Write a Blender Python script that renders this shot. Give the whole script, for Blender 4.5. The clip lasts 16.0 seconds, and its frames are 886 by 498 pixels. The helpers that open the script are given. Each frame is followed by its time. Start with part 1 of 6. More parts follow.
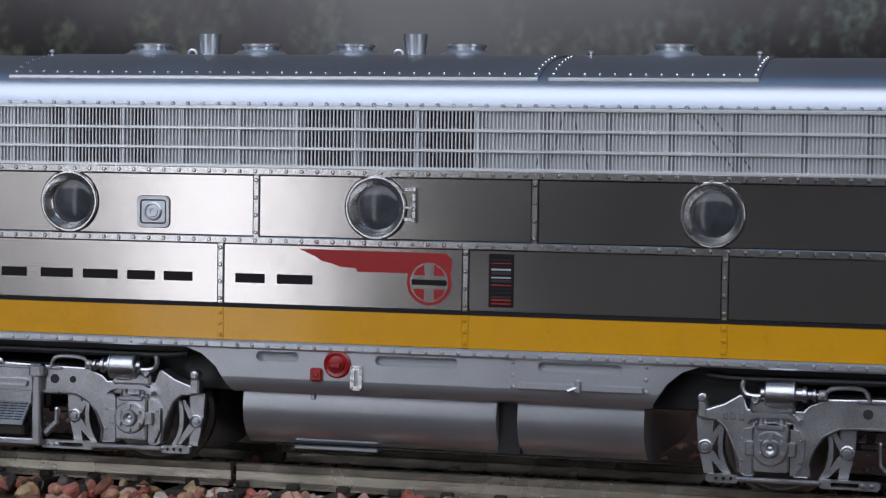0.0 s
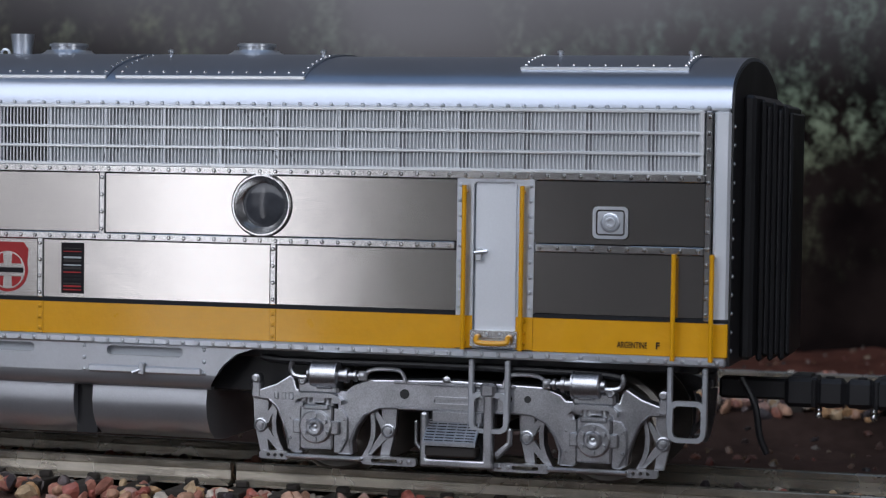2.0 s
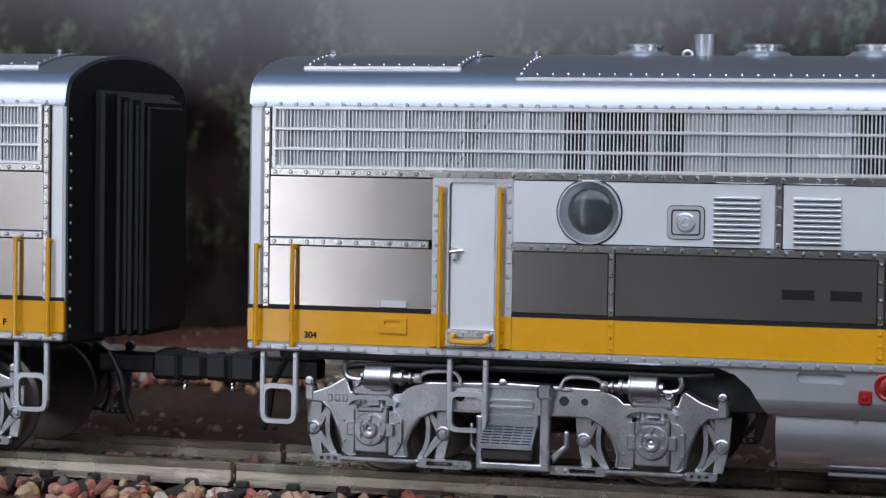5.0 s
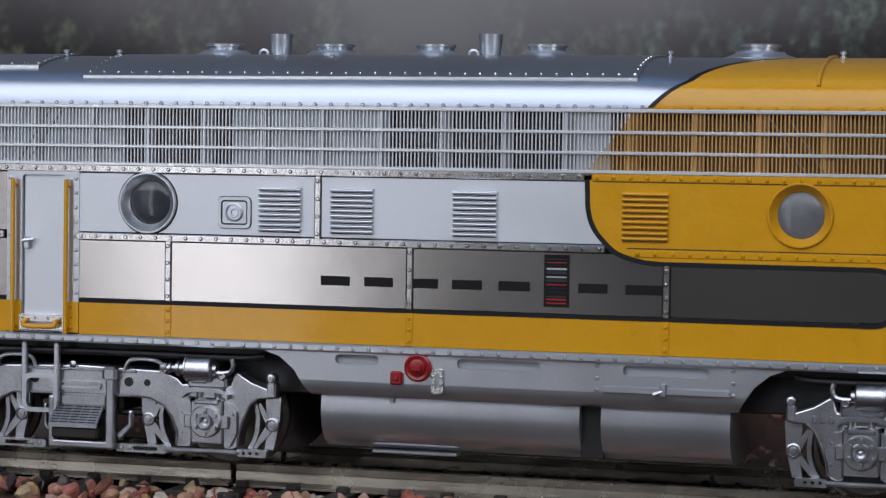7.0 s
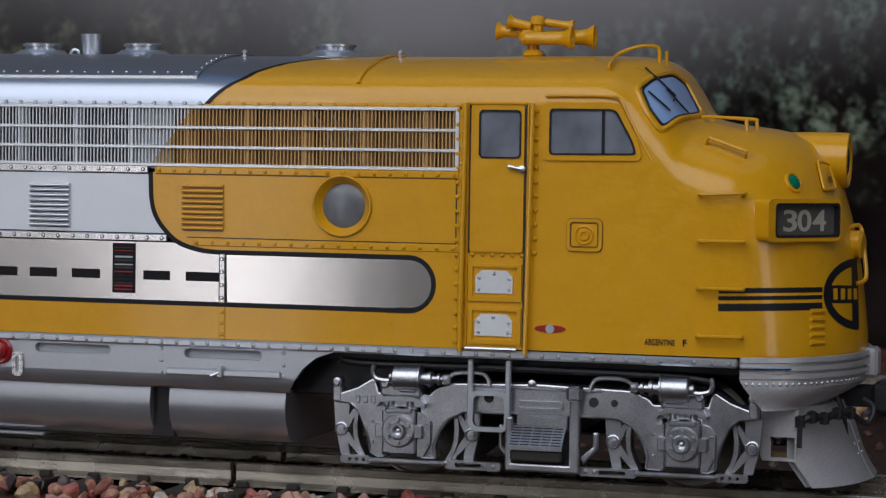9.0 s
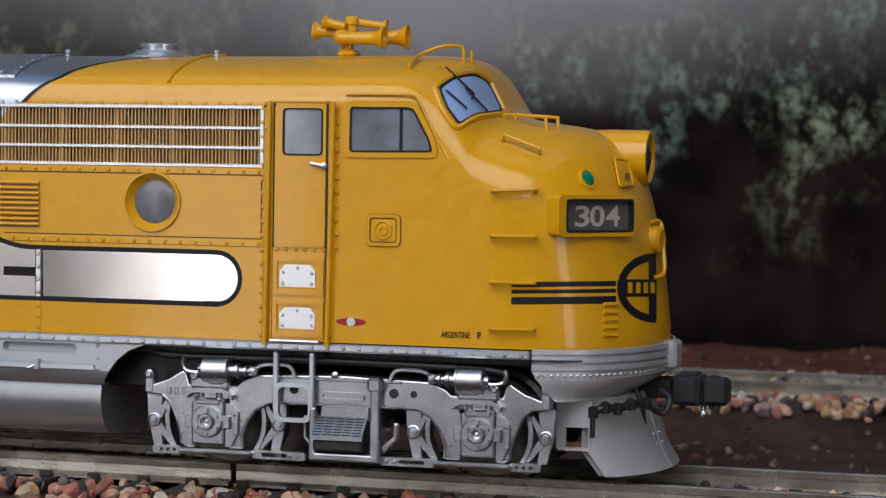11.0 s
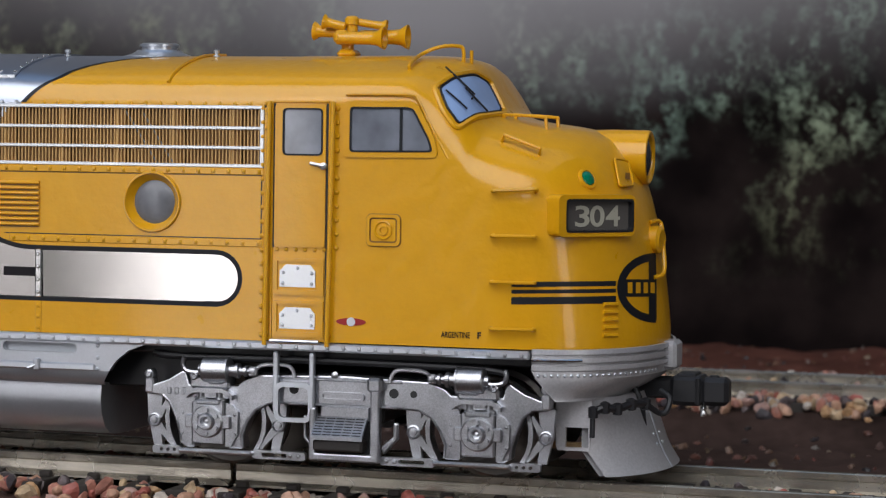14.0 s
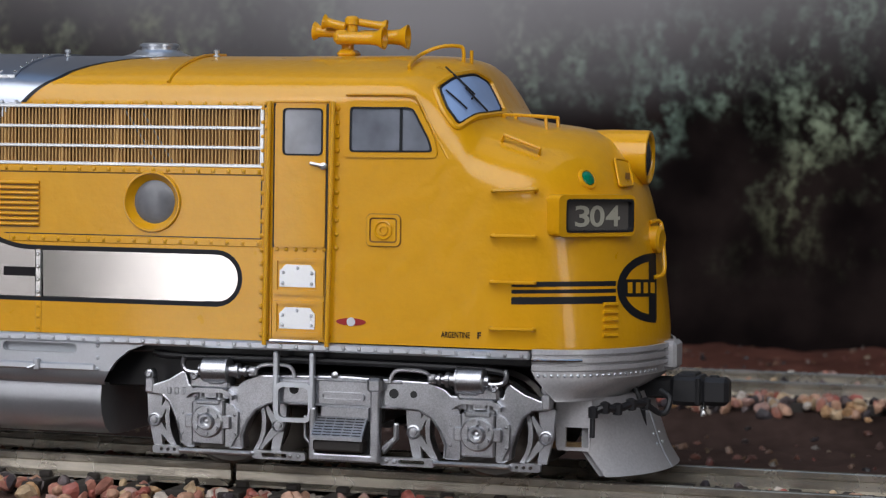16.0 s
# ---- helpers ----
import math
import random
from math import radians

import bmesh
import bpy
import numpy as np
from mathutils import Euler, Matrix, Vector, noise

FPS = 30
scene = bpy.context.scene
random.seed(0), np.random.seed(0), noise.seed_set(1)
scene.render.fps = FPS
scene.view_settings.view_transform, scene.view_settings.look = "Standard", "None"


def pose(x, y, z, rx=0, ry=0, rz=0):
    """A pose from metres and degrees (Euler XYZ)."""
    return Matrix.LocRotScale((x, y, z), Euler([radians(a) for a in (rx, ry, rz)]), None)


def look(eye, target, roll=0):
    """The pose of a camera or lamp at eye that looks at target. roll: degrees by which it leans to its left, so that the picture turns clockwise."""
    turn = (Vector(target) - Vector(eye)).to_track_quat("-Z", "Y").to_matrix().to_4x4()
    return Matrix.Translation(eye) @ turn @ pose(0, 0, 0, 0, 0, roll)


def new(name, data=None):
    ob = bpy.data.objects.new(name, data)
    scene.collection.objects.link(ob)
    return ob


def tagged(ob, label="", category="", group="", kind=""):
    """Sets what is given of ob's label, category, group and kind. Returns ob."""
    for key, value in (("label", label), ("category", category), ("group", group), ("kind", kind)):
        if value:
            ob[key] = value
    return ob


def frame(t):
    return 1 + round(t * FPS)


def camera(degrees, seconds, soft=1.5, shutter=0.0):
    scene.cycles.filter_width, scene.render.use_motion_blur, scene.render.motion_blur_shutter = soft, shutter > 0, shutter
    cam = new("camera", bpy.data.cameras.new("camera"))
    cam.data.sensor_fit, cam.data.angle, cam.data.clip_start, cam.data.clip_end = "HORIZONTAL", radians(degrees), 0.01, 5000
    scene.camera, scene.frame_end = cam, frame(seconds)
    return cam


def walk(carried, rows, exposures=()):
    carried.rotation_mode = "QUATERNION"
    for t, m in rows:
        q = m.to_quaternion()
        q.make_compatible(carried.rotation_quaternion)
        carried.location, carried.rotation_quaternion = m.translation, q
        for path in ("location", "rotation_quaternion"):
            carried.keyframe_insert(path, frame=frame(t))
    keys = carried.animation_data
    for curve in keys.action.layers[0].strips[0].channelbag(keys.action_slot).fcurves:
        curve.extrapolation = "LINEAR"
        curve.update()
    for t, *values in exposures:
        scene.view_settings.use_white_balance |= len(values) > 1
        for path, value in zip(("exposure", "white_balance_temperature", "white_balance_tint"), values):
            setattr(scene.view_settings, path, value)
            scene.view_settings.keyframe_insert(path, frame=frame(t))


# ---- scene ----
from mathutils.bvhtree import BVHTree

K = 0.001          # the model is laid out in millimetres, HO scale (1:87)
RAIL = 12.0        # height of the rail heads over the baseboard, mm
cam = camera(21.93, 16.0, soft=1.25)
EYE = pose(0, -260.7 * K, (36.6 + RAIL) * K, 90 - 2.37, -0.85, 15.68)
cam.data.dof.use_dof = True
cam.data.dof.focus_distance = 0.262
cam.data.dof.aperture_fstop = 82.0
walk(cam, [(0.0, EYE), (16.0, EYE)], exposures=[
    (0.0, -0.50, 6120, 10), (0.5, -0.50, 6120, 10), (1.5, -0.41, 6120, 10), (2.0, -0.42, 6120, 10), (2.5, -0.35, 6120, 10), (3.0, -0.18, 6120, 10),
    (4.3, -0.06, 6120, 10), (5.5, -0.06, 6120, 10), (6.0, -0.28, 6150, 10), (7.0, -0.40, 6180, 10), (8.0, -0.54, 6240, 10), (9.0, -0.58, 6300, 10),
    (9.5, -0.46, 6350, 10), (10.0, -0.25, 6430, 10), (12.3, -0.02, 6500, 10), (16.0, -0.02, 6500, 10)])

# way of the train along the track, mm, by seconds
WAY = [(0.0, 0.0), (0.5, -12.82), (1.0, -25.3), (1.5, -38.2), (2.0, -51.0), (2.5, -63.6), (3.0, -76.5), (3.5, -89.3),
       (4.0, -102.2), (4.5, -115.1), (5.0, -128.0), (5.5, -140.9), (6.0, -153.6), (6.5, -166.4), (7.0, -179.4),
       (7.5, -192.2), (8.0, -204.8), (8.5, -217.6), (9.0, -230.2), (9.5, -242.9), (9.7, -247.7), (9.85, -250.9),
       (10.0, -252.45), (10.2, -252.9), (10.6, -252.94), (16.0, -252.94)]

# ---- world and lights ----
world = bpy.data.worlds.new("room_air")
scene.world = world
world.use_nodes = True
world.node_tree.nodes["Background"].inputs[0].default_value = (0.75, 0.85, 1.0, 1)
world.node_tree.nodes["Background"].inputs[1].default_value = 0.02


def area(name, eye, target, sx, sy, watts, colour):
    d = bpy.data.lights.new(name, "AREA")
    d.shape, d.size, d.size_y, d.energy, d.color = "RECTANGLE", sx, sy, watts, colour
    o = new(name, d)
    o.matrix_world = look(eye, target)
    return o


area("ceiling_panel_light", (-0.25, -1.05, 0.90), (-0.14, 0.0, 0.03), 2.0, 1.15, 24.0, (0.93, 0.945, 1.0))
area("window_light", (-0.668, -1.50, 0.10), (-0.668, 0.0, 0.10), 0.15, 1.2, 1.75, (1.0, 0.975, 1.0))
# added dimmer panel, out of view, for the steel to reflect further left
area("dim_reflection_light", (-0.965, -1.50, 0.32), (-0.965, 0.0, 0.32), 0.44, 0.76, 0.8, (1.0, 0.975, 1.0))
area("side_window_light", (1.35, -1.10, 0.25), (0.0, -0.05, 0.03), 0.28, 1.0, 3.0, (1.0, 0.98, 0.97))
# added overhead fill that tints the roof reflections blue
area("roof_tint_light", (-0.2, 0.25, 1.70), (-0.2, 0.25, 0.0), 2.4, 1.2, 4.5, (0.38, 0.62, 1.0))


# ---- materials ----
def mat(name, base, rough=0.5, metal=0.0, grain=0.0, grain_scale=3000.0, bump=0.0, stain=0.0, stain_scale=120.0,
        stretch=(1, 1, 1), coat=0.0, spec=0.5, wave=0.0):
    m = bpy.data.materials.new(name)
    m.use_nodes = True
    nt = m.node_tree
    b = nt.nodes["Principled BSDF"]
    b.inputs["Base Color"].default_value = (*base, 1)
    b.inputs["Roughness"].default_value = rough
    b.inputs["Metallic"].default_value = metal
    b.inputs["Coat Weight"].default_value = coat
    b.inputs["Coat Roughness"].default_value = 0.08
    b.inputs["Specular IOR Level"].default_value = spec
    tc = nt.nodes.new("ShaderNodeTexCoord")
    mp = nt.nodes.new("ShaderNodeMapping")
    mp.inputs["Scale"].default_value = stretch
    nt.links.new(tc.outputs["Object"], mp.inputs[0])
    fine = nt.nodes.new("ShaderNodeTexNoise")
    fine.inputs["Scale"].default_value = grain_scale
    fine.inputs["Detail"].default_value = 3
    nt.links.new(mp.outputs[0], fine.inputs["Vector"])
    wide = nt.nodes.new("ShaderNodeTexNoise")
    wide.inputs["Scale"].default_value = stain_scale
    wide.inputs["Detail"].default_value = 4
    nt.links.new(tc.outputs["Object"], wide.inputs["Vector"])
    if grain or stain:
        a = nt.nodes.new("ShaderNodeMapRange")
        a.inputs["To Min"].default_value, a.inputs["To Max"].default_value = 1 - grain, 1 + grain
        nt.links.new(fine.outputs[0], a.inputs["Value"])
        c = nt.nodes.new("ShaderNodeMapRange")
        c.inputs["From Min"].default_value, c.inputs["From Max"].default_value = 0.3, 0.7
        c.inputs["To Min"].default_value, c.inputs["To Max"].default_value = 1 - stain, 1 + stain
        nt.links.new(wide.outputs[0], c.inputs["Value"])
        mul = nt.nodes.new("ShaderNodeMath")
        mul.operation = "MULTIPLY"
        nt.links.new(a.outputs[0], mul.inputs[0])
        nt.links.new(c.outputs[0], mul.inputs[1])
        mix = nt.nodes.new("ShaderNodeMix")
        mix.data_type, mix.blend_type = "RGBA", "MULTIPLY"
        mix.inputs[0].default_value = 1
        mix.inputs[6].default_value = (*base, 1)
        nt.links.new(mul.outputs[0], mix.inputs[7])
        nt.links.new(mix.outputs[2], b.inputs["Base Color"])
        r = nt.nodes.new("ShaderNodeMapRange")
        r.inputs["To Min"].default_value, r.inputs["To Max"].default_value = rough * 0.8, min(1, rough * 1.2)
        nt.links.new(wide.outputs[0], r.inputs["Value"])
        nt.links.new(r.outputs[0], b.inputs["Roughness"])
    if bump:
        bp = nt.nodes.new("ShaderNodeBump")
        bp.inputs["Strength"].default_value = bump
        bp.inputs["Distance"].default_value = 0.0001
        nt.links.new(fine.outputs[0], bp.inputs["Height"])
        nt.links.new(bp.outputs[0], b.inputs["Normal"])
        if wave:
            wp = nt.nodes.new("ShaderNodeBump")
            wp.inputs["Strength"].default_value = wave
            wp.inputs["Distance"].default_value = 0.001
            nt.links.new(wide.outputs[0], wp.inputs["Height"])
            nt.links.new(wp.outputs[0], bp.inputs["Normal"])
    return m


STEEL = mat("brushed_stainless", (0.60, 0.575, 0.55), 0.145, 1.0, 0.05, 1500, 0.07, 0.03, 60, (0.12, 4, 4), wave=0.05)
BRUSHED = mat("dull_brushed_stainless", (0.58, 0.555, 0.535), 0.17, 1.0, 0.06, 1500, 0.08, 0.04, 60, (0.12, 4, 4), wave=0.05)
STRIP = mat("polished_cover_strip", (0.66, 0.655, 0.65), 0.20, 1.0, 0.08, 2500, 0.10, 0.08, 200)
SILVER = mat("silver_paint", (0.62, 0.65, 0.70), 0.30, 0.85, 0.05, 4000, 0.06, 0.04, 150)
PALE = mat("pale_silver_paint", (0.72, 0.75, 0.80), 0.34, 0.50, 0.04, 4000, 0.03, 0.03, 120)
ROOFM = mat("roof_silver_paint", (0.43, 0.47, 0.55), 0.34, 0.93, 0.03, 4000, 0.02, 0.04, 90)
TRIM = mat("light_metal_trim", (0.82, 0.84, 0.86), 0.26, 0.45, 0.05, 3000, 0.05, 0.04, 150)
SLAT = mat("grille_slat_metal", (0.66, 0.68, 0.71), 0.35, 0.5, 0.08, 3000, 0.05, 0.06, 150)
YSLAT = mat("yellow_grille_slat", (0.52, 0.31, 0.11), 0.42, 0.2, 0.1, 3000, 0.05, 0.06, 150)
CAST = mat("cast_silver_paint", (0.50, 0.51, 0.54), 0.31, 0.97, 0.42, 6500, 0.10, 0.18, 300)
BRIGHT = mat("bright_metal", (0.80, 0.80, 0.80), 0.22, 1.0, 0.06, 2500, 0.1, 0.05, 200)
YELLOW = mat("yellow_enamel", (0.66, 0.325, 0.005), 0.30, 0.0, 0.03, 1500, 0.16, 0.03, 420, coat=0.5, spec=0.3, wave=0.16)
# yellow darkened to paint shade in gaps, outlines and grille backing
YDARK = mat("shaded_yellow", (0.20, 0.09, 0.018), 0.55, 0.0, 0.1, 2500, 0.1, 0.06, 200)
BLACK = mat("black_plastic", (0.012, 0.012, 0.014), 0.42, 0.0, 0.1, 2500, 0.1, 0.1, 150)
NAVY = mat("dark_navy_paint", (0.011, 0.012, 0.015), 0.45, 0.0, 0.05, 3000, 0.02, spec=0.25)
INKY = mat("dark_lettering", (0.016, 0.014, 0.016), 0.6, spec=0.12)
RED = mat("red_enamel", (0.28, 0.008, 0.010), 0.3, 0.0, 0.05, 2500, 0.05, 0.05, 200, coat=0.4)
CRIM = mat("crimson_lettering", (0.30, 0.008, 0.010), 0.4)
WHITE = mat("white_paint", (0.72, 0.72, 0.70), 0.4)
GREEN = mat("green_lens", (0.0, 0.16, 0.08), 0.12, 0.0, coat=0.6)
GLASS = mat("grey_glazing", (0.05, 0.053, 0.062), 0.13, 0.0, 0.1, 900, 0.0, 0.3, 420)
HAZE = mat("hazy_glazing", (0.15, 0.155, 0.17), 0.20, 0.0, 0.1, 900, 0.0, 0.25, 300)
# base colour carries the reflections and pale interior seen in the panes
PANEG = mat("painted_reflection_glazing", (0.17, 0.185, 0.22), 0.06, 0.0, 0.03, 900, 0.0, 0.25, 260, coat=0.6)
# the blue is a reflection put into the base colour of dark glass
SCREEN = mat("blue_reflection_screen", (0.25, 0.37, 0.62), 0.10, 0.0, 0.03, 900, 0.0, 0.1, 200, coat=0.15, spec=0.3)
# black that stands in for shade inside the body, cradles, bores and seams
DARK = mat("shade_black", (0.02, 0.02, 0.021), 0.7)
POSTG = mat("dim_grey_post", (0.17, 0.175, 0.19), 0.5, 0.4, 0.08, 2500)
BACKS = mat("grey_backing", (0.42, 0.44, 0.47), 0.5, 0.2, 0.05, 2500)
# near-black for painted shade in openings, also a plain dark fill
DARKFILL = mat("dark_fill_and_shade", (0.030, 0.026, 0.024), 0.5, 0.2, 0.1, 2500)
RUST = mat("brass_underframe", (0.26, 0.17, 0.08), 0.5, 0.4, 0.2, 1200, 0.1, 0.3, 200)
RAILM = mat("worn_rail_metal", (0.46, 0.425, 0.36), 0.27, 0.8, 0.35, 1500, 0.3, 0.35, 140, (0.12, 1, 1))
PEWTER = mat("satin_silver_paint", (0.54, 0.56, 0.60), 0.32, 0.82, 0.07, 3500, 0.08, 0.06, 160)
DULL = mat("dull_silver_paint", (0.50, 0.495, 0.51), 0.38, 0.45, 0.20, 3500, 0.22, 0.08, 160)
TIE = mat("dark_tie_plastic", (0.028, 0.022, 0.018), 0.7, 0.0, 0.2, 1500, 0.3, 0.2, 100)
SOIL = mat("dark_soil", (0.046, 0.029, 0.024), 0.95, 0.0, 0.5, 420, 1.0, 0.5, 40, spec=0.03)
REDSOIL = mat("red_brown_soil", (0.085, 0.035, 0.026), 0.95, 0.0, 0.5, 380, 1.0, 0.4, 35, spec=0.03)
WALLM = mat("grey_room_paint", (0.13, 0.13, 0.14), 0.9, 0.0, 0.03, 30, 0.0, 0.05, 2)
# paler for the unseen floor and front wall, to brighten the steel's reflections
LIGHTWALL = mat("pale_bounce_paint", (0.31, 0.29, 0.27), 0.9, 0.0, 0.03, 30, 0.0, 0.05, 2)
WHEELM = mat("dark_wheel_metal", (0.24, 0.22, 0.20), 0.35, 0.8, 0.1, 2500, 0.1, 0.2, 200)
BOARD = mat("smoked_board", (0.095, 0.088, 0.080), 0.12, 0.0, 0.05, 2500, coat=0.4)
CREAM = mat("cream_figures", (0.40, 0.385, 0.31), 0.4)


def ballast_material(name, dark):
    m = bpy.data.materials.new(name)
    m.use_nodes = True
    nt = m.node_tree
    b = nt.nodes["Principled BSDF"]
    b.inputs["Roughness"].default_value = 0.34
    b.inputs["Specular IOR Level"].default_value = 0.3
    geo = nt.nodes.new("ShaderNodeNewGeometry")
    ramp = nt.nodes.new("ShaderNodeValToRGB")
    ramp.color_ramp.interpolation = "CONSTANT"
    cols = [(0.50, 0.22, 0.16), (0.58, 0.34, 0.23), (0.42, 0.13, 0.10), (0.58, 0.42, 0.26), (0.36, 0.16, 0.12),
            (0.06, 0.05, 0.055), (0.55, 0.33, 0.17), (0.66, 0.58, 0.50), (0.13, 0.10, 0.10), (0.50, 0.31, 0.26)]
    er = ramp.color_ramp.elements
    for i, c in enumerate(cols):
        e = er[i] if i < 2 else er.new(i / len(cols))
        e.position = i / len(cols)
        e.color = (*[v * dark for v in c], 1)
    nt.links.new(geo.outputs["Random Per Island"], ramp.inputs[0])
    tc = nt.nodes.new("ShaderNodeTexCoord")
    n = nt.nodes.new("ShaderNodeTexNoise")
    n.inputs["Scale"].default_value, n.inputs["Detail"].default_value = 900, 5
    nt.links.new(tc.outputs["Object"], n.inputs["Vector"])
    mr = nt.nodes.new("ShaderNodeMapRange")
    mr.inputs["From Min"].default_value, mr.inputs["From Max"].default_value = 0.3, 0.7
    mr.inputs["To Min"].default_value, mr.inputs["To Max"].default_value = 0.6, 1.3
    nt.links.new(n.outputs[0], mr.inputs["Value"])
    mix = nt.nodes.new("ShaderNodeMix")
    mix.data_type, mix.blend_type = "RGBA", "MULTIPLY"
    mix.inputs[0].default_value = 1
    nt.links.new(ramp.outputs[0], mix.inputs[6])
    nt.links.new(mr.outputs[0], mix.inputs[7])
    nt.links.new(mix.outputs[2], b.inputs["Base Color"])
    bp = nt.nodes.new("ShaderNodeBump")
    bp.inputs["Strength"].default_value, bp.inputs["Distance"].default_value = 0.6, 0.0002
    nt.links.new(n.outputs[0], bp.inputs["Height"])
    nt.links.new(bp.outputs[0], b.inputs["Normal"])
    return m


STONE = ballast_material("pink_ballast_stone", 0.8)


def forest_material():
    """A soft printed picture of misty trees."""
    m = bpy.data.materials.new("printed_forest")
    m.use_nodes = True
    nt = m.node_tree
    b = nt.nodes["Principled BSDF"]
    b.inputs["Roughness"].default_value = 0.8
    b.inputs["Specular IOR Level"].default_value = 0.0
    tc = nt.nodes.new("ShaderNodeTexCoord")

    def noise_at(scale, detail, lo, hi, rough=0.5, off=(0, 0, 0), stretch=(1, 1, 1)):
        mp = nt.nodes.new("ShaderNodeMapping")
        mp.inputs["Location"].default_value = off
        mp.inputs["Scale"].default_value = stretch
        nt.links.new(tc.outputs["Object"], mp.inputs[0])
        n = nt.nodes.new("ShaderNodeTexNoise")
        n.inputs["Scale"].default_value, n.inputs["Detail"].default_value = scale, detail
        n.inputs["Roughness"].default_value = rough
        nt.links.new(mp.outputs[0], n.inputs["Vector"])
        r = nt.nodes.new("ShaderNodeMapRange")
        r.interpolation_type = "SMOOTHSTEP"
        r.inputs["From Min"].default_value, r.inputs["From Max"].default_value = lo, hi
        nt.links.new(n.outputs[0], r.inputs["Value"])
        return r.outputs[0]

    def mixed(fac, a, c):
        x = nt.nodes.new("ShaderNodeMix")
        x.data_type = "RGBA"
        nt.links.new(fac, x.inputs[0])
        for i, v in ((6, a), (7, c)):
            if isinstance(v, tuple):
                x.inputs[i].default_value = (*v, 1)
            else:
                nt.links.new(v, x.inputs[i])
        return x.outputs[2]

    def times(a, c):
        x = nt.nodes.new("ShaderNodeMath")
        x.operation = "MULTIPLY"
        nt.links.new(a, x.inputs[0])
        nt.links.new(c, x.inputs[1])
        return x.outputs[0]

    sep = nt.nodes.new("ShaderNodeSeparateXYZ")
    nt.links.new(tc.outputs["Object"], sep.inputs[0])

    def ramp_of(out, lo, hi):
        r = nt.nodes.new("ShaderNodeMapRange")
        r.interpolation_type = "SMOOTHSTEP"
        r.inputs["From Min"].default_value, r.inputs["From Max"].default_value = lo, hi
        nt.links.new(out, r.inputs["Value"])
        return r.outputs[0]

    def spot(cx, cz, rx, rz):
        """A soft round patch of the print, by its middle and reach in metres."""
        parts = []
        for axis, c, r in (("X", cx, rx), ("Z", cz, rz)):
            s = nt.nodes.new("ShaderNodeMath")
            s.operation = "SUBTRACT"
            nt.links.new(sep.outputs[axis], s.inputs[0])
            s.inputs[1].default_value = c
            d = nt.nodes.new("ShaderNodeMath")
            d.operation = "DIVIDE"
            nt.links.new(s.outputs[0], d.inputs[0])
            d.inputs[1].default_value = r
            q = nt.nodes.new("ShaderNodeMath")
            q.operation = "POWER"
            nt.links.new(d.outputs[0], q.inputs[0])
            q.inputs[1].default_value = 2
            parts.append(q.outputs[0])
        a = nt.nodes.new("ShaderNodeMath")
        nt.links.new(parts[0], a.inputs[0])
        nt.links.new(parts[1], a.inputs[1])
        return ramp_of(a.outputs[0], 1.0, 0.0)

    def summed(*outs):
        acc = outs[0]
        for o in outs[1:]:
            x = nt.nodes.new("ShaderNodeMath")
            nt.links.new(acc, x.inputs[0])
            nt.links.new(o, x.inputs[1])
            acc = x.outputs[0]
        return acc

    def scaled(o, k):
        x = nt.nodes.new("ShaderNodeMath")
        x.operation = "MULTIPLY"
        nt.links.new(o, x.inputs[0])
        x.inputs[1].default_value = k
        return x.outputs[0]

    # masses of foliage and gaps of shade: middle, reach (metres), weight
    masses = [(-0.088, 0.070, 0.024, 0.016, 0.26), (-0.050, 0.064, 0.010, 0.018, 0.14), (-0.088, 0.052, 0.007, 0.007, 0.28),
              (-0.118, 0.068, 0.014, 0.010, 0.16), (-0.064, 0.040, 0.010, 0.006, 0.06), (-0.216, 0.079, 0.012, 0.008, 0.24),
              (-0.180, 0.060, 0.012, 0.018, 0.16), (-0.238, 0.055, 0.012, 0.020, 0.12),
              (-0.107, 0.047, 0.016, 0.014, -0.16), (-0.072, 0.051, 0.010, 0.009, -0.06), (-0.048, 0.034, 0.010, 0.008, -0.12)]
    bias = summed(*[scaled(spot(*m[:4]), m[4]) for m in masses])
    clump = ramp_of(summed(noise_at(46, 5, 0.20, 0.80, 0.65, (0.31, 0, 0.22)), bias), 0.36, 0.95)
    leaf = times(noise_at(240, 3, 0.40, 0.62, 0.7, (0, 0, 0), (1.0, 1.0, 0.75)), noise_at(620, 3, 0.30, 0.58, 0.7, (2, 0, 0)))
    tone = noise_at(9, 2, 0.35, 0.65)
    green = mixed(tone, (0.25, 0.27, 0.16), (0.19, 0.28, 0.23))
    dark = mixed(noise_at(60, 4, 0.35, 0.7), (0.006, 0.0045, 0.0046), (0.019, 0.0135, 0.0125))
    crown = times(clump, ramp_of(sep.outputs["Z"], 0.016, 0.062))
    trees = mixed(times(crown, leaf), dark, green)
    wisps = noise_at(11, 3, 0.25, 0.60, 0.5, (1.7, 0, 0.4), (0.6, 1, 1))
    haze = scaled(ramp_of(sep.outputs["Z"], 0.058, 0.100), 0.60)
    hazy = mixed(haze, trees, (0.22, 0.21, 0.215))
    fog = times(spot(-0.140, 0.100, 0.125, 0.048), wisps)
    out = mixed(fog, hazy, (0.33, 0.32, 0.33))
    nt.links.new(out, b.inputs["Base Color"])
    return m


FOREST = forest_material()


